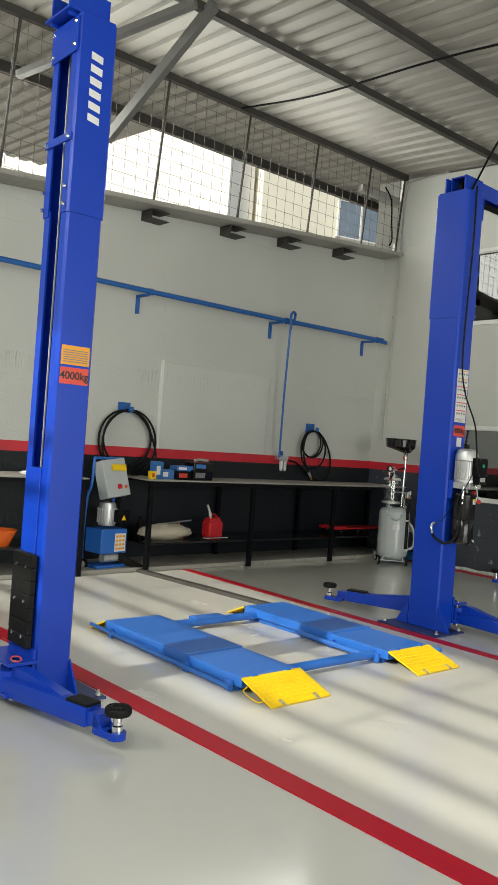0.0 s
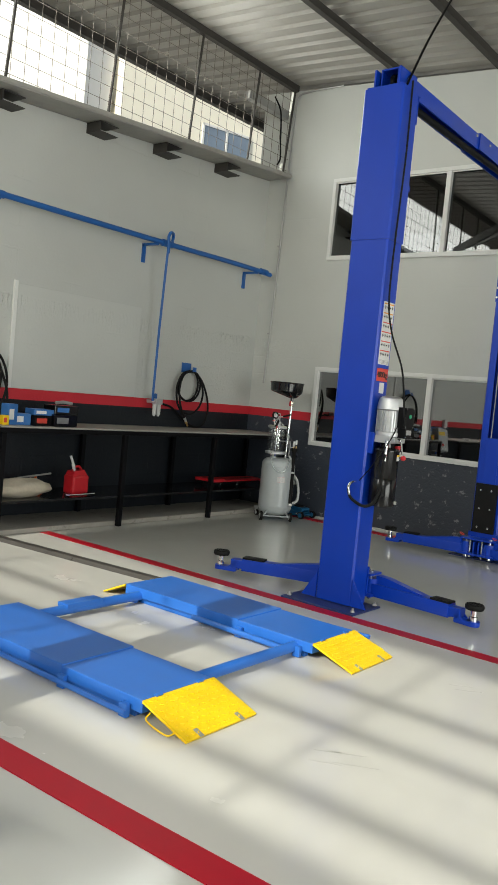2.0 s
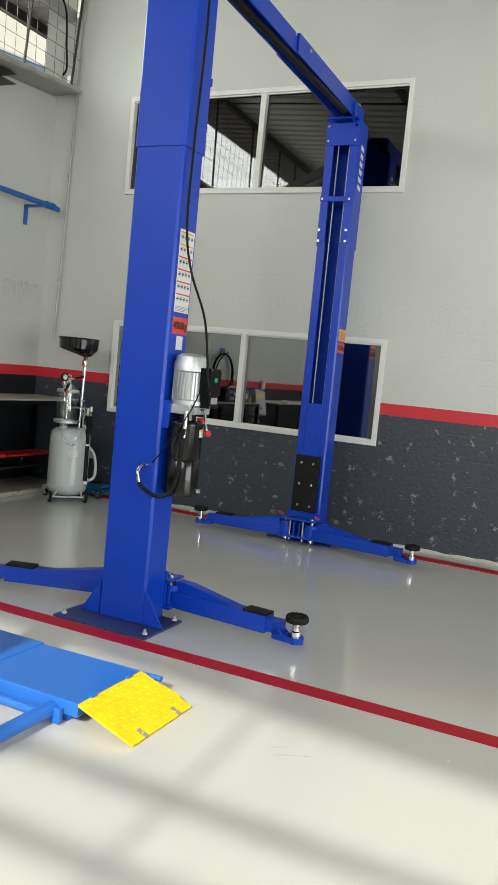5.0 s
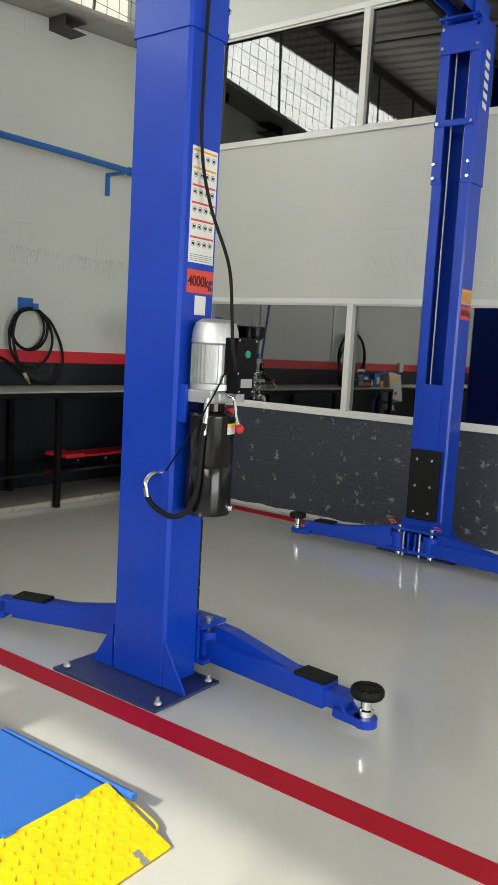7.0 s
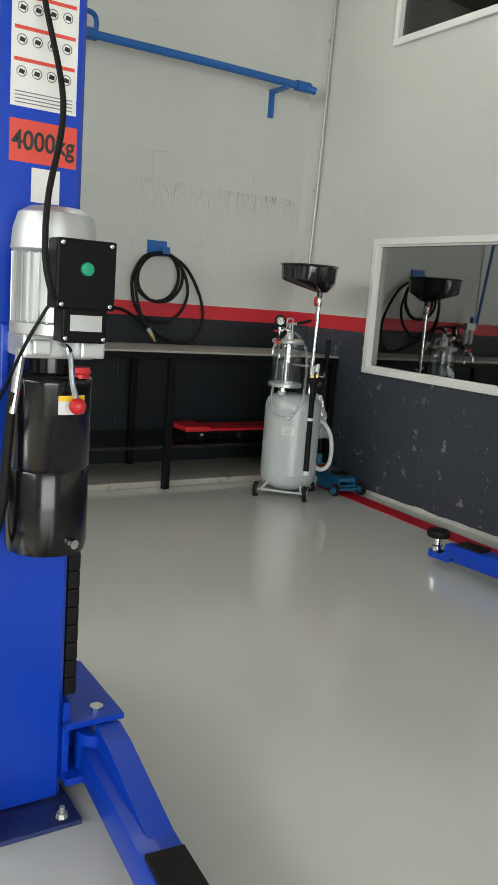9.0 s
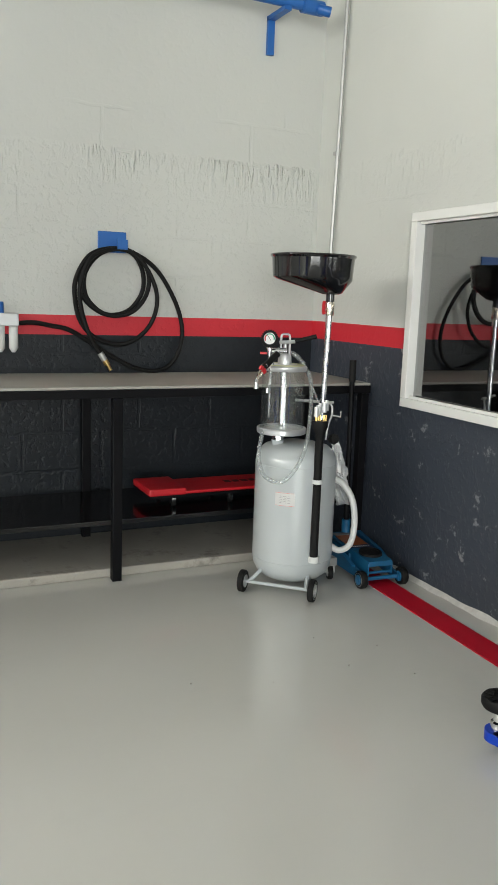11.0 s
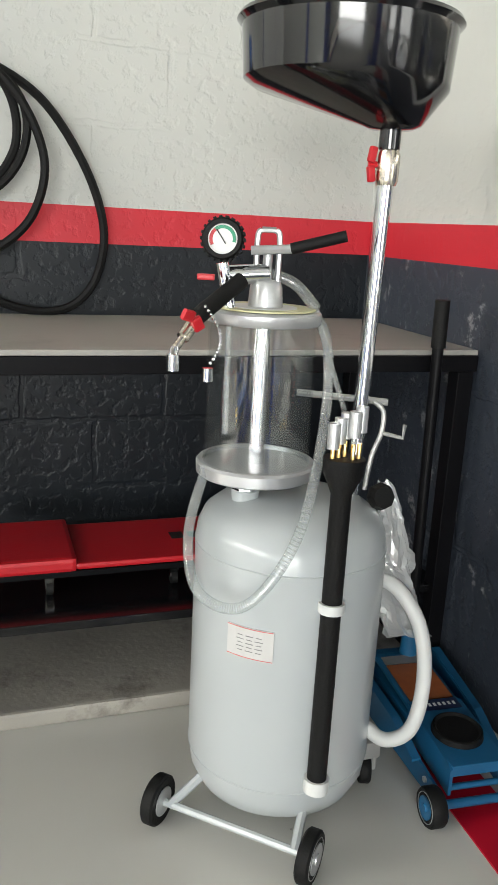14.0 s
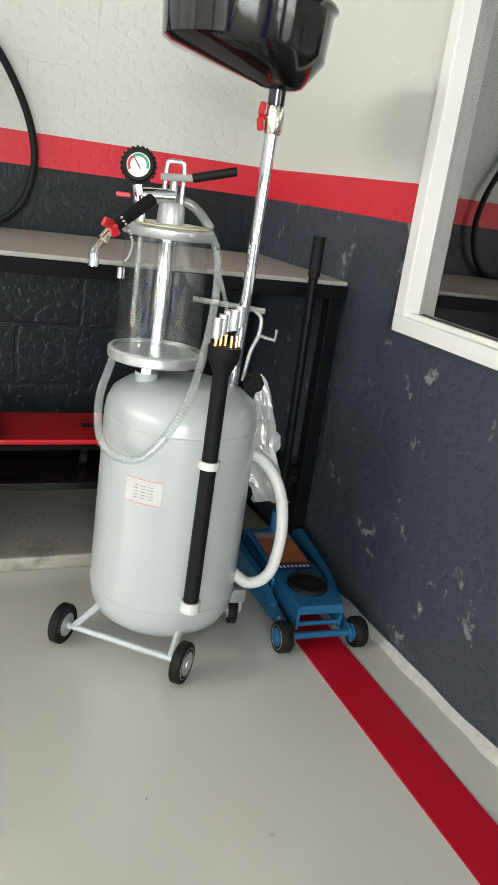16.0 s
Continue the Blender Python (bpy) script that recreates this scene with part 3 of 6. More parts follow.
def column(parent, px, s, yc=YC, half=0.16, depth=0.225):
    """Lift column with its open face at px looking along s."""
    def X(d):
        return px - s * d

    def sect(bm, z0, z1, g):
        hw, dp, th, lip = half + g, depth + g, 0.012, half * 0.53
        o, c = -g, 0.014
        prof = [(o, -hw + lip), (o, -hw + c), (o + c, -hw), (dp - c, -hw), (dp, -hw + c), (dp, hw - c), (dp - c, hw), (o + c, hw), (o, hw - c), (o, hw - lip),
                (o + th, hw - lip), (o + th, hw - th), (dp - th, hw - th), (dp - th, -hw + th), (o + th, -hw + th), (o + th, -hw + lip)]
        prism(bm, [(X(d), yc + y) for d, y in prof], z0, z1)
    lower = one("column", M_BLUE, parent, lambda b: sect(b, 0.02, 2.81, 0.0), "royal blue folded steel column")
    upper = one("column_extension", M_BLUE, parent, lambda b: sect(b, 2.78, 3.9, 0.008), "royal blue bolted column extension")

    a, b = sorted((X(-0.02), X(-0.009)))
    for z0, z1 in ((3.68, 3.88), (3.18, 3.225)):
        one("tie_plate", M_BLUE, upper, lambda bm: box(bm, a, b, yc - half - 0.005, yc + half + 0.005, z0, z1, 0.003))
    for z in (3.85, 3.72, 3.2, 2.92, 2.82):
        for y in (0.02 - half, half - 0.02):
            one("bolt", M_CHROME, upper, lambda b: lathe(b, [(0.0, 0.012), (0.012, 0.012), (0.014, 0.0)], seg=8, m=pose(X(-0.02), yc + y, z, 0, -90 if s < 0 else 90)))
    for y in (-0.055, 0.05):
        one("lift_cable", M_GALV, lower, lambda b: sweep(b, [(X(0.05), yc + y, 0.4), (X(0.05), yc + y, 3.85)], 0.006, 6), "steel hoisting cable")
    # base plate, gussets, anchor bolts
    a, b = sorted((X(-0.02), X(0.40)))
    base = one("base_plate", M_BASE, parent, lambda bm: box(bm, a, b, yc - 0.285, yc + 0.36, 0.0, 0.014, 0.002))
    for y in (-1, 1):
        one("gusset", M_BLUE, base, lambda bm: prism(bm, [(0, 0), (0.13, 0), (0, 0.2)], -0.006, 0.006,
            Matrix.Translation((X(depth - 0.006), yc + y * half, 0.022)) @ Matrix(((0, 0, 1, 0), (y, 0, 0, 0), (0, 1, 0, 0), (0, 0, 0, 1)))))
    for dx in (0.03, 0.36):
        for y in (-0.26, 0.31):
            one("anchor_bolt", M_GALV, base, lambda bm: lathe(bm, [(0.0, 0.03), (0.008, 0.03), (0.008, 0.012), (0.015, 0.012), (0.018, 0.0)], (X(dx), yc + y, 0.022), 8))
    return X


def carriage(parent, X, s, yc=YC, blocks=7, rings=True):
    """Carriage low on the open face: blue cover plate, black rubber guard, arm brackets and pins."""
    def bx(bm, d0, d1, y0, y1, z0, z1, bev=0.003):
        a, b = sorted((X(d0), X(d1)))
        box(bm, a, b, yc + y0, yc + y1, z0, z1, bev)
    c = one("carriage", M_BLUE, parent, lambda b: bx(b, -0.012, 0.10, -0.072, 0.072, 0.2, 1.32), "royal blue sliding carriage plate")
    step = 0.532 / blocks
    for i in range(blocks):
        one("rubber_guard", M_RUBBER, c, lambda b: bx(b, -0.05, -0.014, -0.12, 0.12, 0.30 + i * step, 0.299 + (i + 1) * step, 0.006), "black rubber door guard block")
    for z in (0.36, 0.56, 0.76):
        for y in (-0.06, 0.06):
            one("bolt", M_CHROME, c, lambda b: lathe(b, [(0.0, 0.008), (0.011, 0.006), (0.012, 0.0)], seg=8, m=pose(X(-0.05), yc + y, z, 0, -90 if s < 0 else 90)))

    def br(bm):
        bx(bm, -0.175, 0.0, -0.185, 0.185, 0.228, 0.246)
        bx(bm, -0.19, 0.0, -0.20, 0.20, 0.065, 0.087)
        bx(bm, -0.02, 0.0, -0.16, 0.16, 0.08, 0.3)
        bx(bm, -0.17, -0.02, -0.035, -0.02, 0.08, 0.21)
        bx(bm, -0.17, -0.02, 0.02, 0.035, 0.08, 0.21)
    one("arm_bracket", M_BLUE, c, br)
    for y in (-0.13, 0.13):
        one("pin", M_CHROME, c, lambda b: sweep(b, [(X(-0.11), yc + y, 0.03), (X(-0.11), yc + y, 0.256)], 0.02, 12))
        one("lock_rod", M_CHROME, c, lambda b: sweep(b, [(X(-0.165), yc + y * 0.5, 0.04), (X(-0.165), yc + y * 0.5, 0.225)], 0.01, 8))
        if rings:
            one("pull_ring", M_STICKRED, c, lambda b: sweep(b, [(X(-0.13) + 0.03 * math.cos(k * 0.628), yc + y * 1.4 + 0.022 * math.sin(k * 0.628), 0.272 + 0.01 * math.sin(k * 0.628)) for k in range(10)], 0.004, 6, True))
    return c


def arm(parent, p, q):
    """Telescopic arm from its pivot p to the pad's centre q (x, y)."""
    p, q = Vector((*p, 0)), Vector((*q, 0))
    d = q - p
    L = d.length
    m = Matrix.Translation((p.x, p.y, 0)) @ Matrix.Rotation(math.atan2(d.y, d.x), 4, "Z")

    def mk(name, mtl, fn, par, label=""):
        bm = bmesh.new()
        fn(bm)
        bm.transform(m)
        return part(name, bm, mtl, par, label)

    def outer(bm):
        box(bm, -0.06, L * 0.80, -0.055, 0.055, 0.065, 0.165, 0.006)
        lathe(bm, [(0, 0.20), (0.065, 0.20), (0.065, 0.08), (0, 0.08)], seg=20)
    o = mk("arm", M_BLUE, outer, parent, "royal blue telescopic swing arm")
    mk("arm_extension", M_BLUE, lambda bm: box(bm, L * 0.6, L * 0.90, -0.043, 0.043, 0.078, 0.15, 0.004), o)

    def tip(bm):
        box(bm, L * 0.86, L, -0.045, 0.045, 0.045, 0.08, 0.006)
        lathe(bm, [(0, 0.08), (0.048, 0.08), (0.048, 0.045), (0, 0.045)], (L, 0, 0), 20)
        for y in (-0.043, 0.033):
            prism(bm, [(L * 0.85, 0.05), (L * 0.96, 0.05), (L * 0.85, 0.148)], y, y + 0.01, pose(0, 0, 0, 90))
    mk("arm_tip", M_BLUE, tip, o)
    mk("rib", M_BLUE, lambda bm: prism(bm, [(0.05, 0.16), (L * 0.58, 0.16), (L * 0.16, 0.225), (0.05, 0.228)], -0.052, 0.018, pose(0, 0, 0, 90)), o)
    mk("stop_pad", M_RUBBER, lambda bm: box(bm, L * 0.62, L * 0.80, -0.05, 0.05, 0.164, 0.18, 0.004), o, "black rubber stop pad")

    def screw(bm):
        lathe(bm, [(0.0, 0.05), (0.03, 0.05), (0.03, 0.11), (0.022, 0.115), (0.022, 0.165), (0.0, 0.165)], (L, 0, 0), 20)
    mk("pad_screw", M_CHROME, screw, o)

    def pad(bm):
        lathe(bm, [(0.0, 0.165), (0.062, 0.165), (0.068, 0.175), (0.068, 0.195), (0.062, 0.203), (0.05, 0.199), (0.0, 0.199)], (L, 0, 0), 28)
    mk("lifting_pad", M_RUBBER, pad, o, "ribbed round black rubber lifting pad")
    for k in range(12):
        mk("pad_rib", M_RUBBER, lambda bm: obox(bm, Matrix.Translation((L, 0, 0.2)) @ Matrix.Rotation(k * math.pi / 6, 4, "Z") @ Matrix.Translation((0.045, 0, 0)), 0.03, 0.012, 0.01), o)


def brand_bars(parent, m, count=6, w=0.055, h=0.075, pitch=0.07):
    """The maker's mark as plain slanted white blocks."""
    for i in range(count):
        bm = bmesh.new()
        prism(bm, [(i * pitch, 0), (i * pitch + w * 0.75, 0), (i * pitch + w, h), (i * pitch + w * 0.25, h)], 0, 0.0015, m)
        part("marking", bm, M_STICKWHITE, parent, "plain white slanted marking block")


def column_marks(parent, X, s, yc, half):
    """Brand blocks, orange warning plate and load sticker on the south side."""
    y = yc - half
    xl, xr = sorted((X(0.025), X(0.205)))
    xm = (xl + xr) / 2
    m = Matrix(((0, -1, 0, xm + 0.035), (0, 0, -1, y - 0.009), (1, 0, 0, 3.30), (0, 0, 0, 1)))
    brand_bars(parent, m)
    st = one("warning_sticker", M_STICKYEL, parent, lambda b: box(b, xl, xr, y - 0.0015, y + 0.001, 1.92, 2.03), "orange warning sticker with small print")
    one("print", M_INKGREY, st, lambda b: [box(b, xl + 0.012, xr - 0.012, y - 0.0028, y - 0.0015, 1.935 + i * 0.013, 1.940 + i * 0.013) for i in range(6)])
    st = one("load_sticker", M_STICKRED, parent, lambda b: box(b, xl, xr, y - 0.0015, y + 0.001, 1.81, 1.905), "red load sticker reading 4000kg")
    lettering("writing", "4000kg", 0.062, Matrix(((1, 0, 0, xm), (0, 0, -1, y - 0.0024), (0, 1, 0, 1.857), (0, 0, 0, 1))), M_INK, st)
    return xl, xr


def head(parent, X, yc=YC):
    a, b = sorted((X(-0.06), X(0.2)))
    h = one("head_bracket", M_BLUE, parent, lambda bm: [box(bm, a, b, yc - 0.11, yc - 0.095, 3.88, 4.05, 0.003), box(bm, a, b, yc + 0.095, yc + 0.11, 3.88, 4.05, 0.003),
                                                    box(bm, a - 0.02, b + 0.02, yc - 0.15, yc + 0.15, 3.9, 3.915, 0.003)])
    one("pulley", M_BLACK, h, lambda bm: lathe(bm, [(0, -0.02), (0.06, -0.02), (0.05, 0), (0.06, 0.02), (0, 0.02)], seg=24, m=pose(X(0.06), yc, 3.99, 90)))


# lift in front of the office wall: two columns and an overhead beam
lift = thing("two_post_lift", "royal blue two-post car lift with overhead beam", "car lift")
P2, PF, YF = 6.16, 9.05, 4.17
X2 = column(lift, P2, 1)
XF = column(lift, PF, -1, YF, 0.15)
for X, s, yy in ((X2, 1, YC), (XF, -1, YF)):
    carriage(lift, X, s, yy, 1 if s < 0 else 10, s < 0)
    head(lift, X, yy)
column_marks(lift, XF, -1, YF, 0.15)
arm(lift, (6.27, 3.95), (6.20, 3.07))
arm(lift, (6.26, 4.24), (5.93, 5.22))
arm(lift, (8.94, 4.30), (8.87, 5.18))
arm(lift, (8.94, 4.04), (8.83, 3.06))


def beam(bm, x0, x1, g):
    """One folded length of the overhead beam, open below; it runs slightly askew."""
    o, n = 0.075 + g, 0.063 + g
    prism(bm, [(-o, 3.93), (-o, 4.06 + g), (o, 4.06 + g), (o, 3.93), (n, 3.93), (n, 4.048 + g), (-n, 4.048 + g), (-n, 3.93)], x0, x1, Matrix(((0, 0, 1, 0), (1, 0, 0, YC), (0, 1, 0, 0), (0, 0, 0, 1))))
    for v in bm.verts:
        v.co.y += (v.co.x - 6.0) * 0.026


bm_ = one("overhead_beam", M_BLUE, lift, lambda b: beam(b, 6.0, 7.62, 0.0), "royal blue folded overhead beam")
one("overhead_beam", M_BLUE, lift, lambda b: beam(b, 7.6, 9.24, 0.014), "royal blue folded overhead beam")
for x in (7.45, 7.75, 6.2, 8.95):
    one("bolt", M_CHROME, bm_, lambda b: lathe(b, [(0.0, 0.01), (0.012, 0.009), (0.013, 0.0)], seg=8, m=pose(x, YC - 0.079, 4.0, 90)))
one("limit_bar", M_BLACK, lift, lambda b: sweep(b, [(6.4, YC, 3.90), (8.8, YC, 3.90)], 0.028, 10), "black padded limit bar")

# stickers on the south side of the power column
YSF = YC - 0.16
sheet = one("safety_sheet", M_STICKWHITE, lift, lambda b: box(b, 5.975, 6.135, YSF - 0.0016, YSF + 0.001, 1.86, 2.33), "white safety instruction sheet with pictogram rows")
for r in range(6):
    z = 2.318 - r * 0.07
    one("band", M_STICKYEL if r < 2 else M_STICKRED, sheet, lambda b: box(b, 5.982, 6.128, YSF - 0.003, YSF - 0.0016, z - 0.008, z))
    for k in range(4):
        one("pictogram", M_INKGREY, sheet, lambda b: sweep(b, [(6.0 + k * 0.036 + 0.0115 * math.cos(q * 0.5236), YSF - 0.002, z - 0.03 + 0.0115 * math.sin(q * 0.5236)) for q in range(12)], 0.0013, 4, True))
        one("figure", M_INK, sheet, lambda b: prism(b, [(-0.007, -0.004), (0.006, -0.006), (0.008, 0.003), (-0.004, 0.006)], 0, 0.0008, Matrix(((1, 0, 0, 6.0 + k * 0.036), (0, 0, -1, YSF - 0.0016), (0, 1, 0, z - 0.03), (0, 0, 0, 1)))))
one("print", M_INKGREY, sheet, lambda b: [box(b, 5.985, 6.125, YSF - 0.0024, YSF - 0.0016, 1.868 + i * 0.008, 1.8705 + i * 0.008) for i in range(4)])
ls = one("load_sticker", M_STICKRED, lift, lambda b: box(b, 5.975, 6.14, YSF - 0.0016, YSF + 0.001, 1.735, 1.832), "red load sticker reading 4000kg")
lettering("writing", "4000kg", 0.054, Matrix(((0.98, 0, 0, 6.057), (0, 0, -1, YSF - 0.0026), (0, 1.15, 0, 1.783), (0, 0, 0, 1))), M_INK, ls)
one("small_label", M_STICKWHITE, lift, lambda b: box(b, 6.03, 6.10, YSF - 0.0016, YSF + 0.001, 1.645, 1.725), "small square white label")

# hydraulic power unit
UX, UY = 6.06, 3.83


def at_unit(fn):
    def g(bm):
        fn(bm)
        bm.transform(Matrix.Translation((UX, UY, 0)))
    return g


motor = one("motor", M_ALU, lift, at_unit(lambda b: lathe(b, [(0.0, 1.632), (0.06, 1.628), (0.086, 1.612), (0.097, 1.575), (0.101, 1.53), (0.096, 1.525), (0.086, 1.52), (0.086, 1.365), (0.1, 1.36), (0.1, 1.335), (0.0, 1.335)], seg=32)), "ribbed grey aluminium electric motor")
for k in range(28):
    a = k * math.tau / 28
    one("fin", M_ALU, motor, at_unit(lambda b: obox(b, Matrix.Translation((0.091 * math.cos(a), 0.091 * math.sin(a), 1.442)) @ Matrix.Rotation(a, 4, "Z"), 0.014, 0.004, 0.16)))
one("pump_block", M_ALU, lift, at_unit(lambda b: [box(b, -0.09, 0.085, -0.07, 0.065, 1.28, 1.335, 0.008), box(b, 0.04, 0.10, -0.095, -0.05, 1.285, 1.325, 0.006), box(b, -0.075, -0.03, -0.1, -0.06, 1.29, 1.325, 0.006)]), "cast aluminium pump block")
tank = one("oil_tank", M_GLOSSBLACK, lift, at_unit(lambda b: lathe(b, [(0.0, 1.282), (0.056, 1.282), (0.056, 1.245), (0.06, 1.243), (0.092, 1.24), (0.1, 1.232), (0.102, 1.222), (0.1, 1.213), (0.1, 1.018), (0.0965, 1.012), (0.1, 1.006), (0.1, 0.822), (0.096, 0.803), (0.0, 0.80)], seg=36)), "gloss black cylindrical oil tank")
one("drain_plug", M_CHROME, tank, at_unit(lambda b: lathe(b, [(0.0, 0.02), (0.012, 0.02), (0.014, 0)], seg=8, m=pose(0.03, -0.094, 0.835, 90, 0, 17))))
one("filler_cap", M_RED, tank, at_unit(lambda b: lathe(b, [(0.0, 1.264), (0.022, 1.262), (0.026, 1.25), (0.02, 1.246), (0.02, 1.236)], (0.05, -0.068, 0), 22)), "red filler cap")
one("tank_label", M_STICKWHITE, tank, at_unit(lambda b: [obox(b, pose(0.101 * math.sin(radians(a)), -0.101 * math.cos(radians(a)), 1.175, 0, 0, a), 0.0178, 0.002, 0.045) for a in (-2, 8, 18, 28)]))
one("label_band", M_YEL, tank, at_unit(lambda b: [obox(b, pose(0.102 * math.sin(radians(a)), -0.102 * math.cos(radians(a)), 1.191, 0, 0, a), 0.0178, 0.002, 0.012) for a in (-2, 8, 18, 28)]))
lever = one("release_lever", M_CHROME, lift, at_unit(lambda b: sweep(b, smooth_path([(0.0, -0.085, 1.315), (0.008, -0.11, 1.30), (0.012, -0.122, 1.23), (0.02, -0.132, 1.19)]), 0.007, 8)), "chrome release lever with red ball")
one("knob", M_RED, lever, at_unit(lambda b: bmesh.ops.create_uvsphere(b, u_segments=16, v_segments=10, radius=0.02, matrix=Matrix.Translation((0.022, -0.135, 1.178)))), "red plastic ball knob")
def at_box(fn):
    def g(bm):
        fn(bm)
        bm.transform(Matrix.Translation((UX - 0.04, UY - 0.005, 0)))
    return g


cb = one("control_box", M_BLACK, lift, at_box(lambda b: [box(b, -0.005, 0.135, -0.15, -0.085, 1.40, 1.555, 0.006), box(b, 0.012, 0.118, -0.149, -0.085, 1.325, 1.402, 0.005)]), "black plastic switch box with green button")
one("start_button", M_GREEN, cb, at_box(lambda b: lathe(b, [(0.0, 0.008), (0.014, 0.006), (0.016, 0.0)], seg=20, m=pose(0.066, -0.15, 1.49, 90))), "green start button")
one("rating_plate", M_ALU, cb, at_box(lambda b: box(b, 0.03, 0.105, -0.1505, -0.1485, 1.352, 1.388)))
for dx, z in ((0.008, 1.545), (0.122, 1.545), (0.008, 1.41), (0.122, 1.41), (0.02, 1.335), (0.11, 1.335)):
    one("screw", M_CHROME, cb, at_box(lambda b: lathe(b, [(0, 0.004), (0.005, 0.002), (0.005, 0)], seg=8, m=pose(dx, -0.15 if z > 1.4 else -0.149, z, 90))))
for x in (5.955, 6.12):
    one("mount_bracket", M_BLUE, lift, lambda b: box(b, x, x + 0.02, 3.89, 3.94, 1.19, 1.35, 0.004))
one("hydraulic_hose", M_RUBBER, lift, lambda b: sweep(b, smooth_path([(5.955, 3.78, 1.20), (5.946, 3.785, 1.05), (5.938, 3.79, 0.92), (5.92, 3.82, 0.83), (5.885, 3.88, 0.80), (5.865, 3.97, 0.84), (5.857, 4.0, 0.89)]), 0.0115, 10), "black hydraulic hose with steel ends")
one("hose_fitting", M_CHROME, lift, lambda b: sweep(b, [(5.975, 3.785, 1.30), (5.955, 3.78, 1.15)], 0.013, 10))
one("hose_fitting", M_CHROME, lift, lambda b: sweep(b, smooth_path([(5.855, 3.99, 0.87), (5.86, 4.005, 0.93), (5.90, 4.0, 0.965), (5.945, 3.99, 0.965)]), 0.012, 10))
one("signal_wire", M_BLACK, lift, lambda b: sweep(b, smooth_path([(6.03, 3.74, 1.42), (5.97, 3.76, 1.3), (5.92, 3.86, 1.1), (5.93, 3.96, 0.98)]), 0.004, 6))
one("supply_cable", M_RUBBER, lift, lambda b: sweep(b, smooth_path([(6.015, 3.68, 1.42), (5.998, 3.668, 1.45), (5.99, 3.68, 1.52), (6.0, 3.70, 1.64), (6.05, 3.77, 1.85), (6.03, 3.87, 2.1), (6.0, 3.905, 2.35), (6.0, 3.905, 2.8), (6.02, 3.9, 3.4), (6.03, 3.91, 3.95)]), 0.0072, 8), "black supply cable running up the column")
# the next lift's column
lift_b = thing("two_post_lift", "royal blue lift column with lowered swing arms", "car lift")
XB = column(lift_b, 2.115, -1, 4.05, 0.148)
carriage(lift_b, XB, -1, 4.05)
head(lift_b, XB, 4.05)
column_marks(lift_b, XB, -1, 4.05, 0.148)
arm(lift_b, (1.98, 3.95), (2.18, 3.11))
arm(lift_b, (2.0, 4.2), (1.75, 5.1))
one("hose", M_BLACK, lift_b, lambda b: sweep(b, smooth_path([(2.2, 4.05, 3.9), (2.25, 4.05, 4.1), (2.15, 4.05, 4.25)]), 0.02, 8))

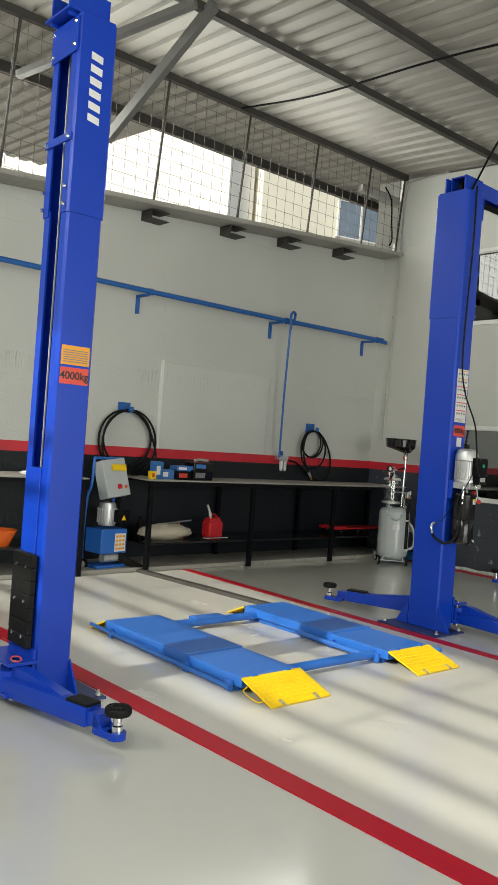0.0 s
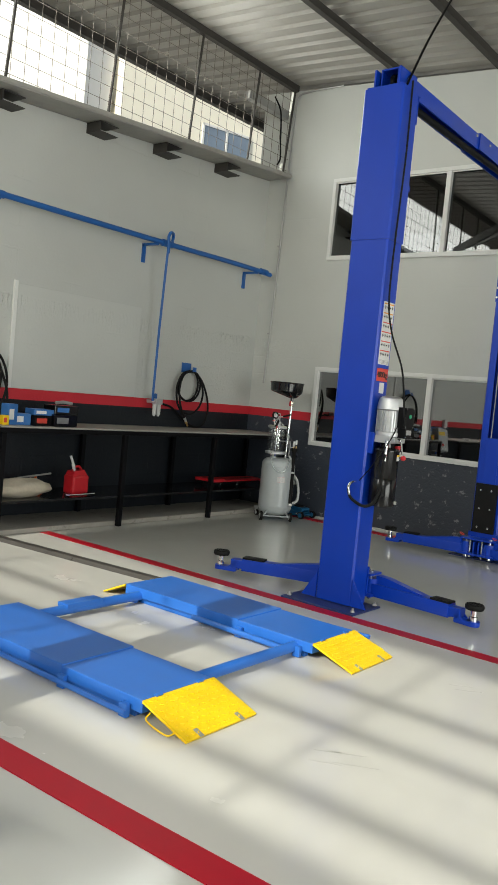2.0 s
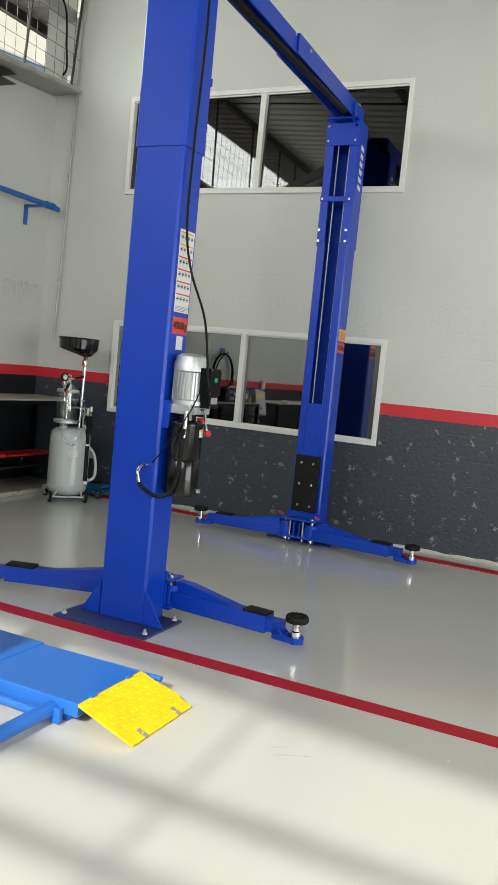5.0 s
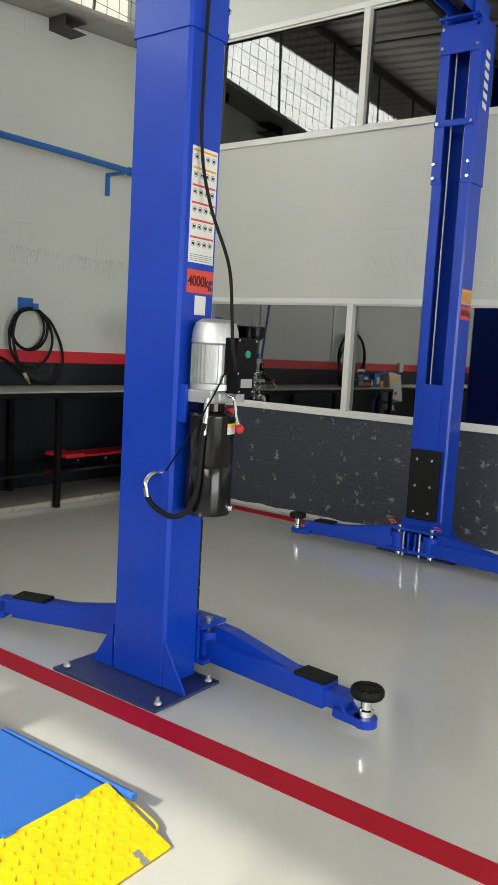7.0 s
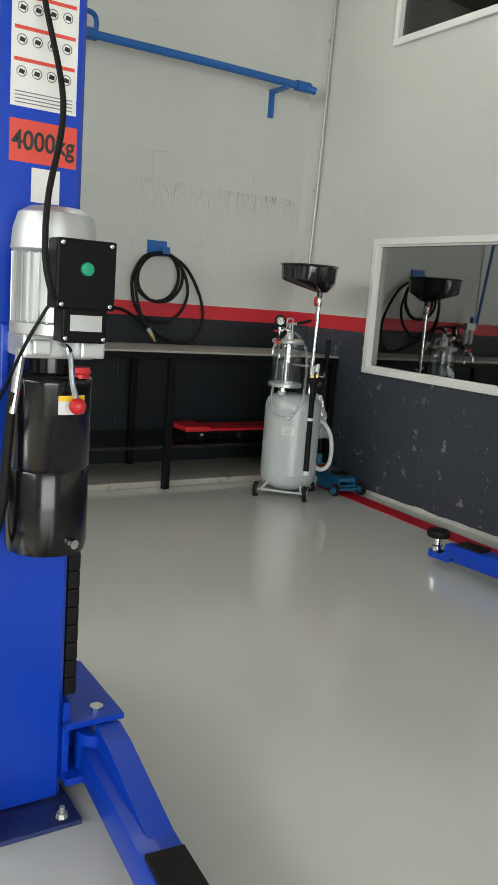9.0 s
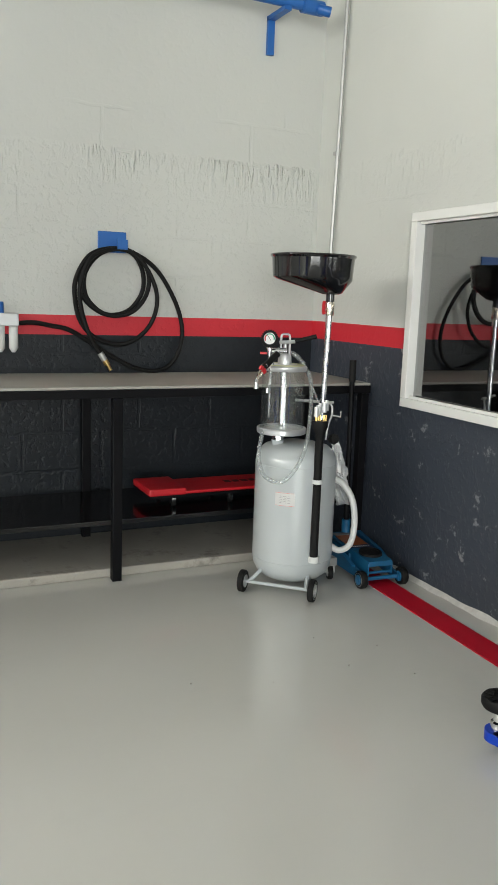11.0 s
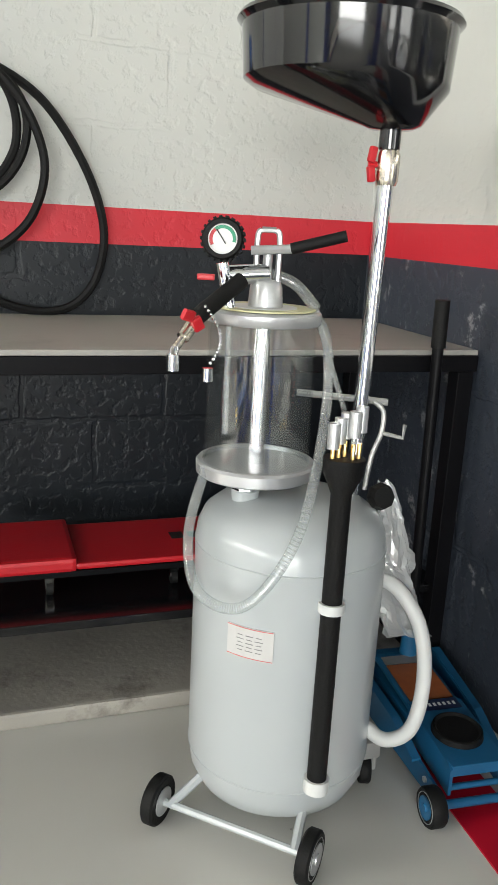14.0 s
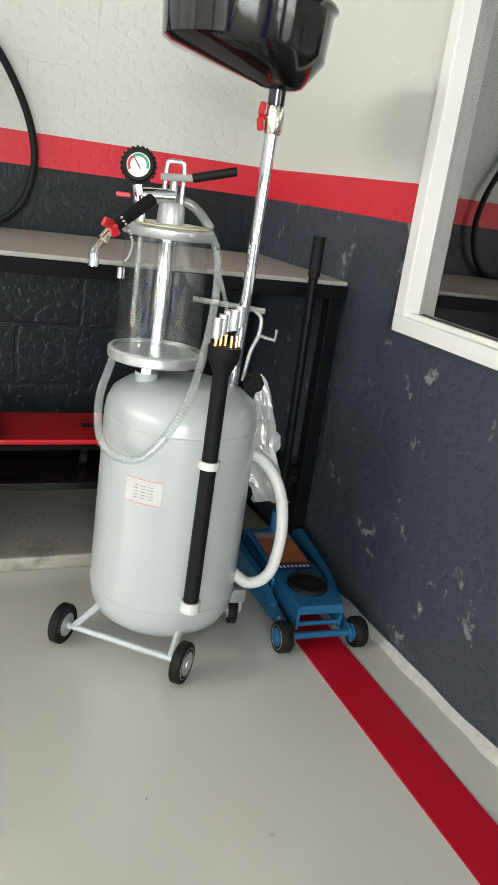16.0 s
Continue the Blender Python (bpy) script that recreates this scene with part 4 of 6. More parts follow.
# ---- low scissor lift in the bay ----
sl = thing("scissor_lift", "low sky-blue alignment lift with yellow ramps", "scissor lift")
for px0, px1 in ((3.26, 3.75), (4.66, 5.13)):
    pf = one("platform", M_BLUE2, sl, lambda b: [box(b, px0 + 0.003, px1 - 0.003, 3.43, 4.02, 0.045, 0.108, 0.006), box(b, px0, px1, 4.0, 5.04, 0.045, 0.116, 0.006)], "sky-blue steel platform deck")
    one("base_frame", M_BLUE2, pf, lambda b: [box(b, px0 + 0.03, px0 + 0.07, 3.5, 4.98, 0.006, 0.05), box(b, px1 - 0.07, px1 - 0.03, 3.5, 4.98, 0.006, 0.05)])
    one("side_tube", M_BLUE2, pf, lambda b: sweep(b, [(px1 + 0.035, 3.33, 0.085), (px1 + 0.035, 4.0, 0.075)] if px0 > 4 else [(px0 - 0.03, 3.5, 0.035), (px0 - 0.03, 5.2, 0.055)], 0.014, 10))
    for y in (3.95, 3.5, 4.9):
        one("lug", M_BLUE2, pf, lambda b: [box(b, px0 - 0.03, px0 - 0.002, y, y + 0.05, 0.01, 0.075, 0.004)])
    for yA, yB in ((3.425, 3.145), (5.045, 5.26)):
        sgn = 1 if yA > yB else -1
        L = abs(yA - yB)

        def rp(bm):
            prism(bm, [(0, 0.1), (L, 0.006), (L + 0.004, 0.016), (0, 0.112)], px0 - 0.005, px1 + 0.005,
                  Matrix(((0, 0, 1, 0), (-sgn, 0, 0, yA), (0, 1, 0, 0), (0, 0, 0, 1))))
        r = one("ramp", M_YEL, pf, rp, "yellow chequer-plate approach ramp")
        if sgn > 0:
            sl_ = math.atan2(0.096, L)

            def tread(bm):
                for i in range(13):
                    for j in range(8):
                        u, w = px0 + 0.03 + i * 0.036, 0.02 + j * 0.034
                        obox(bm, Matrix.Translation((u, yA - w, 0.1135 - w * 0.096 / L)) @ Matrix.Rotation(radians(45 if (i + j) % 2 else -45), 4, "Z"), 0.022, 0.006, 0.004)
            tagged(one("tread", M_YEL, r, tread), kind="stuff")
            for u in (px0 + 0.1, px1 - 0.1):
                one("notch", M_GALV, r, lambda b: obox(b, pose(u, yB + 0.02, 0.0215, 19), 0.028, 0.05, 0.006))
                one("hinge", M_BLUE2, r, lambda b: sweep(b, [(u - 0.02, yA, 0.116), (u + 0.02, yA, 0.116)], 0.009, 8))
            hx = px0 - 0.03 if px0 < 4 else px1 + 0.0
            one("grab_handle", M_YEL, r, lambda b: sweep(b, smooth_path([(hx + 0.03, yA - 0.05, 0.07), (hx - 0.01, yA - 0.07, 0.05), (hx - 0.01, yA - 0.19, 0.025), (hx + 0.03, yA - 0.21, 0.03)] if px0 < 4 else
                [(hx, yA - 0.05, 0.08), (hx + 0.04, yA - 0.07, 0.06), (hx + 0.04, yA - 0.19, 0.03), (hx, yA - 0.21, 0.03)]), 0.004, 8))
one("cross_tube", M_BLUE2, sl, lambda b: sweep(b, [(3.7, 3.56, 0.06), (4.68, 3.56, 0.06)], 0.032, 14))
one("cross_tube", M_BLUE2, sl, lambda b: sweep(b, [(3.7, 4.9, 0.06), (4.68, 4.9, 0.06)], 0.032, 14))
one("cylinder", M_BLUE2, sl, lambda b: sweep(b, [(4.62, 3.6, 0.04), (4.62, 4.35, 0.05)], 0.018, 10))
one("tube_bracket", M_BLUE2, sl, lambda b: box(b, 4.0, 4.3, 4.87, 4.97, 0.07, 0.1, 0.005))
hc = thing("hose_cover", "dark steel floor channel covering hydraulic hoses", "hose cover")
one("channel", M_STEEL, hc, lambda b: [prism(b, [(-0.06, 0), (0.06, 0), (0.035, 0.03), (-0.035, 0.03)], 0, 1.128, Matrix.Translation((5.06 + 0.099 * i, 7.305 - 1.13 * i, 0.004)) @ pose(0, 0, 0, 90, 0, 5)) for i in range(2)])

# ---- workbenches ----
def bench(x0, x1, legs):
    t = thing("workbench", "long black steel workbench with grey top and shelf", "workbench", (0, 0, 0), "workbenches along the wall")
    top = one("worktop", M_BENCHTOP, t, lambda b: box(b, x0, x1, 7.25, 7.97, 1.03, 1.045, 0.003), "worn grey worktop")
    one("frame", M_BLACK, t, lambda b: [box(b, x0, x1, 7.245, 7.29, 0.985, 1.029, 0.003), box(b, x0, x1, 7.93, 7.975, 0.985, 1.029, 0.003)])
    one("shelf", M_SHELF, t, lambda b: box(b, x0 + 0.02, x1 - 0.02, 7.262, 7.93, 0.31, 0.335, 0.003), "black lower shelf")
    for x in legs:
        one("leg", M_BLACK, t, lambda b: box(b, x - 0.025, x + 0.025, 7.24, 7.29, 0.0, 0.985, 0.003))
        one("leg", M_BLACK, t, lambda b: box(b, x - 0.025, x + 0.025, 7.92, 7.97, 0.05, 0.985, 0.003))


bench(5.06, 9.638, (5.1, 6.63, 8.1, 9.6))
bench(-0.5, 4.3, (-0.4, 1.2, 2.75, 4.25))


# ---- compressed-air line ----
ap = thing("air_pipe", "blue compressed-air pipe on wall brackets", "pipe")
one("main_pipe", M_PIPE, ap, lambda b: sweep(b, smooth_path([(-2.5, 7.80, 3.27), (3.0, 7.80, 3.25), (5.6, 7.80, 3.235), (7.55, 7.80, 3.23), (8.5, 7.80, 3.235), (9.45, 7.80, 3.23)], 6), 0.03, 12))
one("end_cap", M_PIPE, ap, lambda b: [sweep(b, [(9.36, 7.8, 3.23), (9.5, 7.8, 3.23)], 0.042, 12), sweep(b, [(9.46, 7.8, 3.23), (9.46, 7.76, 3.21), (9.52, 7.74, 3.2)], 0.03, 10)])
one("joint", M_PIPE, ap, lambda b: sweep(b, [(7.46, 7.8, 3.23), (7.62, 7.8, 3.23)], 0.042, 12))
one("joint", M_PIPE, ap, lambda b: sweep(b, [(5.22, 7.8, 3.235), (5.28, 7.8, 3.235)], 0.038, 12))
one("swan_neck", M_PIPE, ap, lambda b: sweep(b, smooth_path([(7.61, 7.8, 3.24), (7.61, 7.78, 3.30), (7.58, 7.75, 3.345), (7.50, 7.71, 3.345), (7.46, 7.70, 3.30), (7.46, 7.70, 3.24), (7.47, 7.70, 3.1)]), 0.019, 10))
one("drop_pipe", M_PIPE, ap, lambda b: sweep(b, [(7.47, 7.71, 3.12), (7.50, 7.77, 2.2), (7.55, 7.83, 1.36)], 0.015, 10))
for x in (2.4, 5.2, 7.35, 9.25):
    one("bracket", M_PIPE, ap, lambda b: [box(b, x - 0.022, x + 0.022, 7.76, 7.999, 3.175, 3.2), box(b, x - 0.022, x + 0.022, 7.975, 7.999, 2.98, 3.19)])
fr = thing("air_regulator", "small grey air filter regulator on the wall", "regulator", (7.64, 7.84, 1.30))
one("body", M_ALU, fr, lambda b: [box(b, -0.06, 0.06, -0.04, 0.03, 0.02, 0.09, 0.006), box(b, -0.02, 0.02, 0.0, 0.159, 0.03, 0.07), box(b, -0.1, -0.05, -0.02, 0.01, 0.045, 0.07)])
for dx in (-0.035, 0.035):
    one("bowl", M_WHITEPL, fr, lambda b: lathe(b, [(0, 0.02), (0.025, 0.02), (0.025, -0.1), (0.01, -0.125), (0, -0.125)], (dx, 0, 0), 18))
one("knob", M_PIPE, fr, lambda b: lathe(b, [(0, 0.15), (0.02, 0.15), (0.022, 0.09), (0, 0.09)], (-0.035, 0, 0), 18))


def coil(bx, bz, name, loops, tail):
    t = thing(name, "coiled black rubber air hose on a blue hook", "air hose", (bx, 7.999, bz))
    one("hook", M_PIPE, t, lambda b: [box(b, -0.085, 0.085, -0.012, 0.0, -0.09, 0.03, 0.003), box(b, 0.0, 0.06, -0.12, -0.012, -0.075, -0.065), box(b, 0.0, 0.06, -0.128, -0.118, -0.075, -0.02)])
    one("hose", M_RUBBER, t, lambda b: sweep(b, smooth_path(loops, 7), 0.0132, 8), "black rubber hose")
    if tail:
        e = Vector(loops[-1])
        d = (e - Vector(loops[-2])).normalized()
        one("coupling", M_BRASS, t, lambda b: sweep(b, [e, e + d * 0.03, e + d * 0.03001, e + d * 0.07], [0.018, 0.018, 0.011, 0.011], 10), "brass end coupling")
        one("ferrule", M_GALV, t, lambda b: sweep(b, [e - d * 0.05, e], 0.0185, 10))


def loop(r, cx, cz, y, a0, a1, n=12, rz=None):
    return [(cx + r * math.sin(radians(a0 + (a1 - a0) * k / n)), y, cz + (rz or r) * math.cos(radians(a0 + (a1 - a0) * k / n))) for k in range(n)]


def wall_run(points, y0, y1):
    """Hose points given in centimetres across and down from the hook, drawn from depth y0 to y1."""
    n = len(points) - 1
    return [(x * 0.01, y0 + (y1 - y0) * k / n, -0.03 - z * 0.01) for k, (x, z) in enumerate(points)]


coil(8.27, 1.84, "air_hose",
     wall_run([(-55, 48), (-46, 47.5), (-37, 49), (-27, 51), (-16, 57), (-2, 66), (12, 73), (24, 75.5), (34, 73), (41, 64), (43, 49), (37, 31), (24, 13), (6, 4.2)], -0.03, -0.06)
     + wall_run([(-8, 7), (-17, 18), (-17, 31), (-9, 40), (0, 42), (10, 38), (17, 27), (16, 14), (8, 5)], -0.06, -0.075)
     + wall_run([(-8, 6), (-19, 17), (-20, 30), (-12, 39), (-1, 42.5), (11, 39.5), (19, 29), (19.5, 16), (10, 5.5)], -0.08, -0.09)
     + wall_run([(-4, 4.2), (-16, 9), (-23.5, 22), (-24, 34), (-21, 46), (-13, 55), (-1, 59), (10, 57), (21, 47), (25, 31), (18, 14), (5, 4.4)], -0.1, -0.105)
     + wall_run([(-14, 9), (-21.5, 25), (-21, 40), (-16, 55), (-8, 68)], -0.115, -0.15), True)
coil(5.12, 1.88, "air_hose", loop(0.36, 0.02, -0.42, -0.05, 0, 360, 16) + loop(0.33, 0.04, -0.40, -0.07, 0, 360, 16) + loop(0.37, 0.06, -0.46, -0.09, 0, 360, 16, 0.4) + [(0.08, -0.1, -0.07), (0.3, -0.1, -0.25), (0.44, -0.1, -0.6), (0.3, -0.12, -0.84), (0.0, -0.13, -0.8)], False)

# patched panel on the wall
structure("wall_patch", M_GREY_E, lambda b: box(b, 5.65, 7.40, 7.988, 7.999, 1.385, 2.455, 0.004), "smooth plastered patch over a closed-up opening", "wall patch")
# raised edge; its sunlit brightness is in the colour
structure("wall_trim", M_TRIM, lambda b: box(b, 5.602, 5.648, 7.975, 7.999, 1.385, 2.48, 0.004), "raised plaster edge of a patched-up opening, whitened as sunlit", "trim")

# ---- waste-oil extractor ----
CX, CY = 8.965, 6.897
RV, FV = Vector((0.95, -0.31, 0)), Vector((0.31, 0.95, 0))


def L2(r, f, z):
    """A place right of, beyond and above the tank's axis."""
    return Vector((CX, CY, 0)) + RV * r + FV * f + Vector((0, 0, z))


ex = thing("oil_extractor", "light grey wheeled waste-oil extractor with drain pan", "oil extractor")
tk = one("tank", M_GREYPAINT, ex, lambda b: lathe(b, [(0.0, 0.07), (0.09, 0.074), (0.155, 0.092), (0.19, 0.12), (0.207, 0.155), (0.2125, 0.195), (0.213, 0.21), (0.213, 0.45), (0.213, 0.69), (0.2125, 0.705), (0.209, 0.735), (0.196, 0.765), (0.165, 0.79), (0.11, 0.805), (0.0, 0.81)], (CX, CY, -0.024), 56), "light grey painted steel pressure tank")
for z in (0.197, 0.702):
    one("weld_seam", M_GREYPAINT, tk, lambda b: lathe(b, [(0.2115, z - 0.003), (0.2142, z), (0.2115, z + 0.003)], (CX, CY, -0.024), 56))
PLATE = (-52.5, -47, -41.5, -36, -30.5)
lab = one("plate", M_PLATE, tk, lambda b: [obox(b, Matrix.Translation((CX, CY, 0.52)) @ Matrix.Rotation(radians(a), 4, "Z") @ Matrix.Translation((0, -0.2145, 0)), 0.021, 0.002, 0.07) for a in PLATE], "small silvery rating plate with print")
one("print", M_INKGREY, lab, lambda b: [obox(b, Matrix.Translation((CX, CY, 0.502 + k * 0.0085)) @ Matrix.Rotation(radians(a), 4, "Z") @ Matrix.Translation((0, -0.2158, 0)), 0.012 + 0.005 * ((k + i) % 2), 0.001, 0.0012) for k in range(5) for i, a in enumerate(PLATE[1:4])])
one("rim", M_STICKRED, lab, lambda b: [obox(b, Matrix.Translation((CX, CY, 0.52 + k * 0.033)) @ Matrix.Rotation(radians(a), 4, "Z") @ Matrix.Translation((0, -0.2157, 0)), 0.0205, 0.001, 0.0012) for k in (-1, 1) for a in PLATE])
WL, WR = Vector((8.674, 6.885, 0.058)), Vector((8.948, 6.63, 0.058))
ax = (WR - WL).normalized()


def wheel(parent, c, r, w, d, hub=M_ALU):
    m = Matrix.Translation(c) @ d.to_track_quat("Z", "Y").to_matrix().to_4x4()
    wt = one("wheel", M_RUBBER, parent, lambda b: lathe(b, [(0.0, -w / 2), (r * 0.55, -w / 2), (r * 0.6, -w * 0.42), (r * 0.92, -w * 0.5), (r, -w * 0.35), (r, w * 0.35), (r * 0.92, w * 0.5), (r * 0.6, w * 0.42), (r * 0.55, w / 2), (0.0, w / 2)], seg=30, m=m), "black rubber wheel")
    one("hub", hub, wt, lambda b: lathe(b, [(0, w * 0.62), (r * 0.2, w * 0.62), (r * 0.22, w * 0.52), (r * 0.46, w * 0.5), (r * 0.58, w * 0.54), (r * 0.58, -w * 0.54), (r * 0.2, -w * 0.62), (0, -w * 0.62)], seg=20, m=m))
    one("tread_band", M_GALV, wt, lambda b: lathe(b, [(r * 0.74, w * 0.5), (r * 0.77, w * 0.505), (r * 0.77, w * 0.46), (r * 0.74, w * 0.46)], seg=24, m=m))


wheel(ex, WL, 0.058, 0.031, -ax)
wheel(ex, WR, 0.058, 0.031, ax)
one("axle", M_GREYPAINT, ex, lambda b: sweep(b, [WL + ax * 0.01, WR - ax * 0.01], 0.009, 8))
for w, e in ((WL + ax * 0.035, Vector((CX, CY, 0)) - RV * 0.13 - FV * 0.06), (WR - ax * 0.035, Vector((CX, CY, 0)) + RV * 0.07 - FV * 0.13)):
    one("axle_strut", M_GREYPAINT, ex, lambda b: sweep(b, [w, (e.x, e.y, 0.15)], 0.011, 8))
for c in (Vector((9.205, 6.89, 0.04)), Vector((8.93, 7.15, 0.04))):
    wheel(ex, c, 0.038, 0.028, RV)
    one("caster_fork", M_GALV, ex, lambda b: [box(b, c.x - 0.025, c.x + 0.025, c.y - 0.03, c.y + 0.03, 0.085, 0.13, 0.004), sweep(b, [c + RV * 0.022, c + RV * 0.022 + Vector((0, 0, 0.06))], 0.008, 6), sweep(b, [c - RV * 0.022, c - RV * 0.022 + Vector((0, 0, 0.06))], 0.008, 6)])
# glass measuring bowl
BC = L2(-0.088, -0.02, -0.033)
one("neck", M_GREYPAINT, ex, lambda b: lathe(b, [(0.028, 0.80), (0.032, 0.83), (0.024, 0.835), (0.024, 0.86)], (BC.x - 0.02, BC.y, BC.z), 20))
one("union_nut", M_CHROME, ex, lambda b: lathe(b, [(0.0, 0.832), (0.031, 0.832), (0.031, 0.862), (0, 0.862)], (BC.x - 0.02, BC.y, BC.z), 8))
one("bowl_base", M_ALU, ex, lambda b: lathe(b, [(0.0, 0.866), (0.122, 0.866), (0.128, 0.87), (0.129, 0.892), (0.125, 0.897), (0.116, 0.897), (0.114, 0.889), (0.0, 0.889)], (BC.x, BC.y, BC.z), 44), "cast aluminium bowl base ring")
gb = one("measuring_bowl", M_CLEAR, ex, lambda b: lathe(b, [(0.114, 0.89), (0.112, 1.195), (0.108, 1.195), (0.110, 0.89), (0.114, 0.89)], (BC.x, BC.y, BC.z), 44), "clear acrylic measuring cylinder")
one("bowl_lid", M_ALU, ex, lambda b: lathe(b, [(0.0, 1.19), (0.115, 1.19), (0.119, 1.195), (0.119, 1.212), (0.114, 1.217), (0.0, 1.219)], (BC.x, BC.y, BC.z), 44), "cast aluminium lid with yellow label rim")
one("lid_label", M_PALEYEL, ex, lambda b: lathe(b, [(0.07, 1.2215), (0.106, 1.2215), (0.106, 1.2185), (0.07, 1.2185)], (BC.x, BC.y, BC.z), 40))
one("lid_disc", M_STICKWHITE, ex, lambda b: lathe(b, [(0.0, 1.2225), (0.068, 1.2225), (0.068, 1.2185)], (BC.x, BC.y, BC.z), 36))
one("suction_pipe", M_CHROME, ex, lambda b: sweep(b, [(BC.x, BC.y, 0.855), (BC.x, BC.y, 1.165)], 0.017, 14))
one("dip_tube", M_HOSECLEAR, ex, lambda b: sweep(b, [BC + RV * -0.07 + Vector((0, 0, 0.95)), BC + RV * -0.07 + Vector((0, 0, 1.2))], 0.007, 8))
PH = BC + RV * 0.002 - Vector((0, 0, 0.012))
one("valve_body", M_ALU, ex, lambda b: lathe(b, [(0.0, 1.22), (0.034, 1.22), (0.036, 1.235), (0.033, 1.275), (0.028, 1.285), (0.0, 1.29)], (PH.x, PH.y, PH.z), 24), "cast aluminium pump valve")
one("valve_yoke", M_ALU, ex, lambda b: [sweep(b, smooth_path([PH + RV * k + Vector((0, 0, 1.275)), PH + RV * k + Vector((0, 0, 1.37)), PH + RV * k * 0.6 + Vector((0, 0, 1.386))]), 0.006, 6) for k in (-0.022, 0.022)] + [sweep(b, [PH - RV * 0.014 + Vector((0, 0, 1.386)), PH + RV * 0.014 + Vector((0, 0, 1.386))], 0.006, 6), sweep(b, [PH + Vector((0, 0, 1.28)), PH + Vector((0, 0, 1.34))], 0.01, 10)])
pl = one("pump_lever", M_ALU, ex, lambda b: sweep(b, [PH - RV * 0.035 - FV * 0.03 + Vector((0, 0, 1.345)), PH + RV * 0.05 - FV * 0.03 + Vector((0, 0, 1.352))], 0.009, 8))
one("grip", M_RUBBER, pl, lambda b: sweep(b, [PH + RV * 0.045 - FV * 0.03 + Vector((0, 0, 1.352)), PH + RV * 0.15 - FV * 0.05 + Vector((0, 0, 1.382))], 0.0115, 12), "black rubber grip")
# gauge
GC = BC + RV * -0.088 - FV * 0.05 + Vector((0, 0, 1.352))
gm = Matrix.Translation(GC) @ Matrix.Scale(0.82, 4) @ (-FV + Vector((0, 0, 0.12)) - RV * 0.1).to_track_quat("Z", "Y").to_matrix().to_4x4()
gg = one("gauge", M_RUBBER, ex, lambda b: lathe(b, [(0.0, -0.02), (0.04, -0.02), (0.05, -0.01), (0.05, 0.012), (0.045, 0.018), (0.036, 0.018), (0.036, 0.008), (0, 0.008)], seg=40, m=gm), "round pressure gauge in black rubber boot")
one("boot_rib", M_RUBBER, gg, lambda b: [obox(b, gm @ Matrix.Rotation(k * math.tau / 22, 4, "Z") @ Matrix.Translation((0.051, 0, 0)), 0.006, 0.007, 0.026) for k in range(22)])
one("dial", M_STICKWHITE, gg, lambda b: lathe(b, [(0.0, 0.0095), (0.0355, 0.0095), (0.0355, 0.008)], seg=30, m=gm), "white dial")
one("green_arc", M_GREEN, gg, lambda b: [obox(b, gm @ Matrix.Rotation(radians(a), 4, "Z") @ Matrix.Translation((0.028, 0, 0.0102)), 0.008, 0.004, 0.001) for a in range(-10, 130, 8)])
one("red_arc", M_RED, gg, lambda b: [obox(b, gm @ Matrix.Rotation(radians(a), 4, "Z") @ Matrix.Translation((0.028, 0, 0.0102)), 0.008, 0.004, 0.001) for a in range(135, 215, 8)])
one("needle", M_INK, gg, lambda b: obox(b, gm @ Matrix.Rotation(radians(125), 4, "Z") @ Matrix.Translation((0.006, 0, 0.0115)), 0.04, 0.003, 0.001))
one("gauge_stem", M_CHROME, ex, lambda b: [sweep(b, [GC + FV * 0.01 - Vector((0, 0, 0.045)), BC + RV * -0.07 - FV * 0.04 + Vector((0, 0, 1.215))], 0.013, 10), sweep(b, [GC + FV * 0.02 - Vector((0, 0, 0.07)), PH + Vector((0, 0, 1.30))], 0.02, 12)])
one("gauge_cock", M_RED, ex, lambda b: [obox(b, Matrix.Translation(GC - Vector((0, 0, 0.072)) - RV * 0.03 - FV * 0.02) @ FV.to_track_quat("Y", "Z").to_matrix().to_4x4(), 0.035, 0.012, 0.012, 0.003)])
one("discharge_grip", M_RUBBER, ex, lambda b: sweep(b, [GC + RV * 0.04 - FV * 0.02 - Vector((0, 0, 0.075)), GC - RV * 0.04 - FV * 0.09 - Vector((0, 0, 0.142))], 0.0165, 14), "black rubber discharge grip")
e0 = GC - RV * 0.04 - FV * 0.09 - Vector((0, 0, 0.142))
tap = one("tap", M_BRASSPALE, ex, lambda b: sweep(b, [e0, e0 + Vector((-0.015, -0.015, -0.015)), e0 + Vector((-0.016, -0.016, -0.016)), e0 + Vector((-0.034, -0.028, -0.036)), e0 + Vector((-0.035, -0.029, -0.037)), e0 + Vector((-0.05, -0.036, -0.055))], [0.009, 0.009, 0.013, 0.013, 0.008, 0.008], 10))
one("tap_handle", M_RED, tap, lambda b: [obox(b, Matrix.Translation(e0 + Vector((-0.014, -0.03, 0.003))) @ pose(0, 0, 0, 20, 35 + k, 30) @ Matrix.Translation((0.016 * math.copysign(1, k), 0, 0)), 0.028, 0.012, 0.022, 0.005) for k in (-22, 22)], "red butterfly tap handle")
one("nozzle", M_CHROME, tap, lambda b: sweep(b, [e0 + Vector((-0.05, -0.036, -0.052)), e0 + Vector((-0.054, -0.039, -0.064)), e0 + Vector((-0.0545, -0.039, -0.065)), e0 + Vector((-0.055, -0.04, -0.095))], [0.008, 0.009, 0.0125, 0.0125], 12))
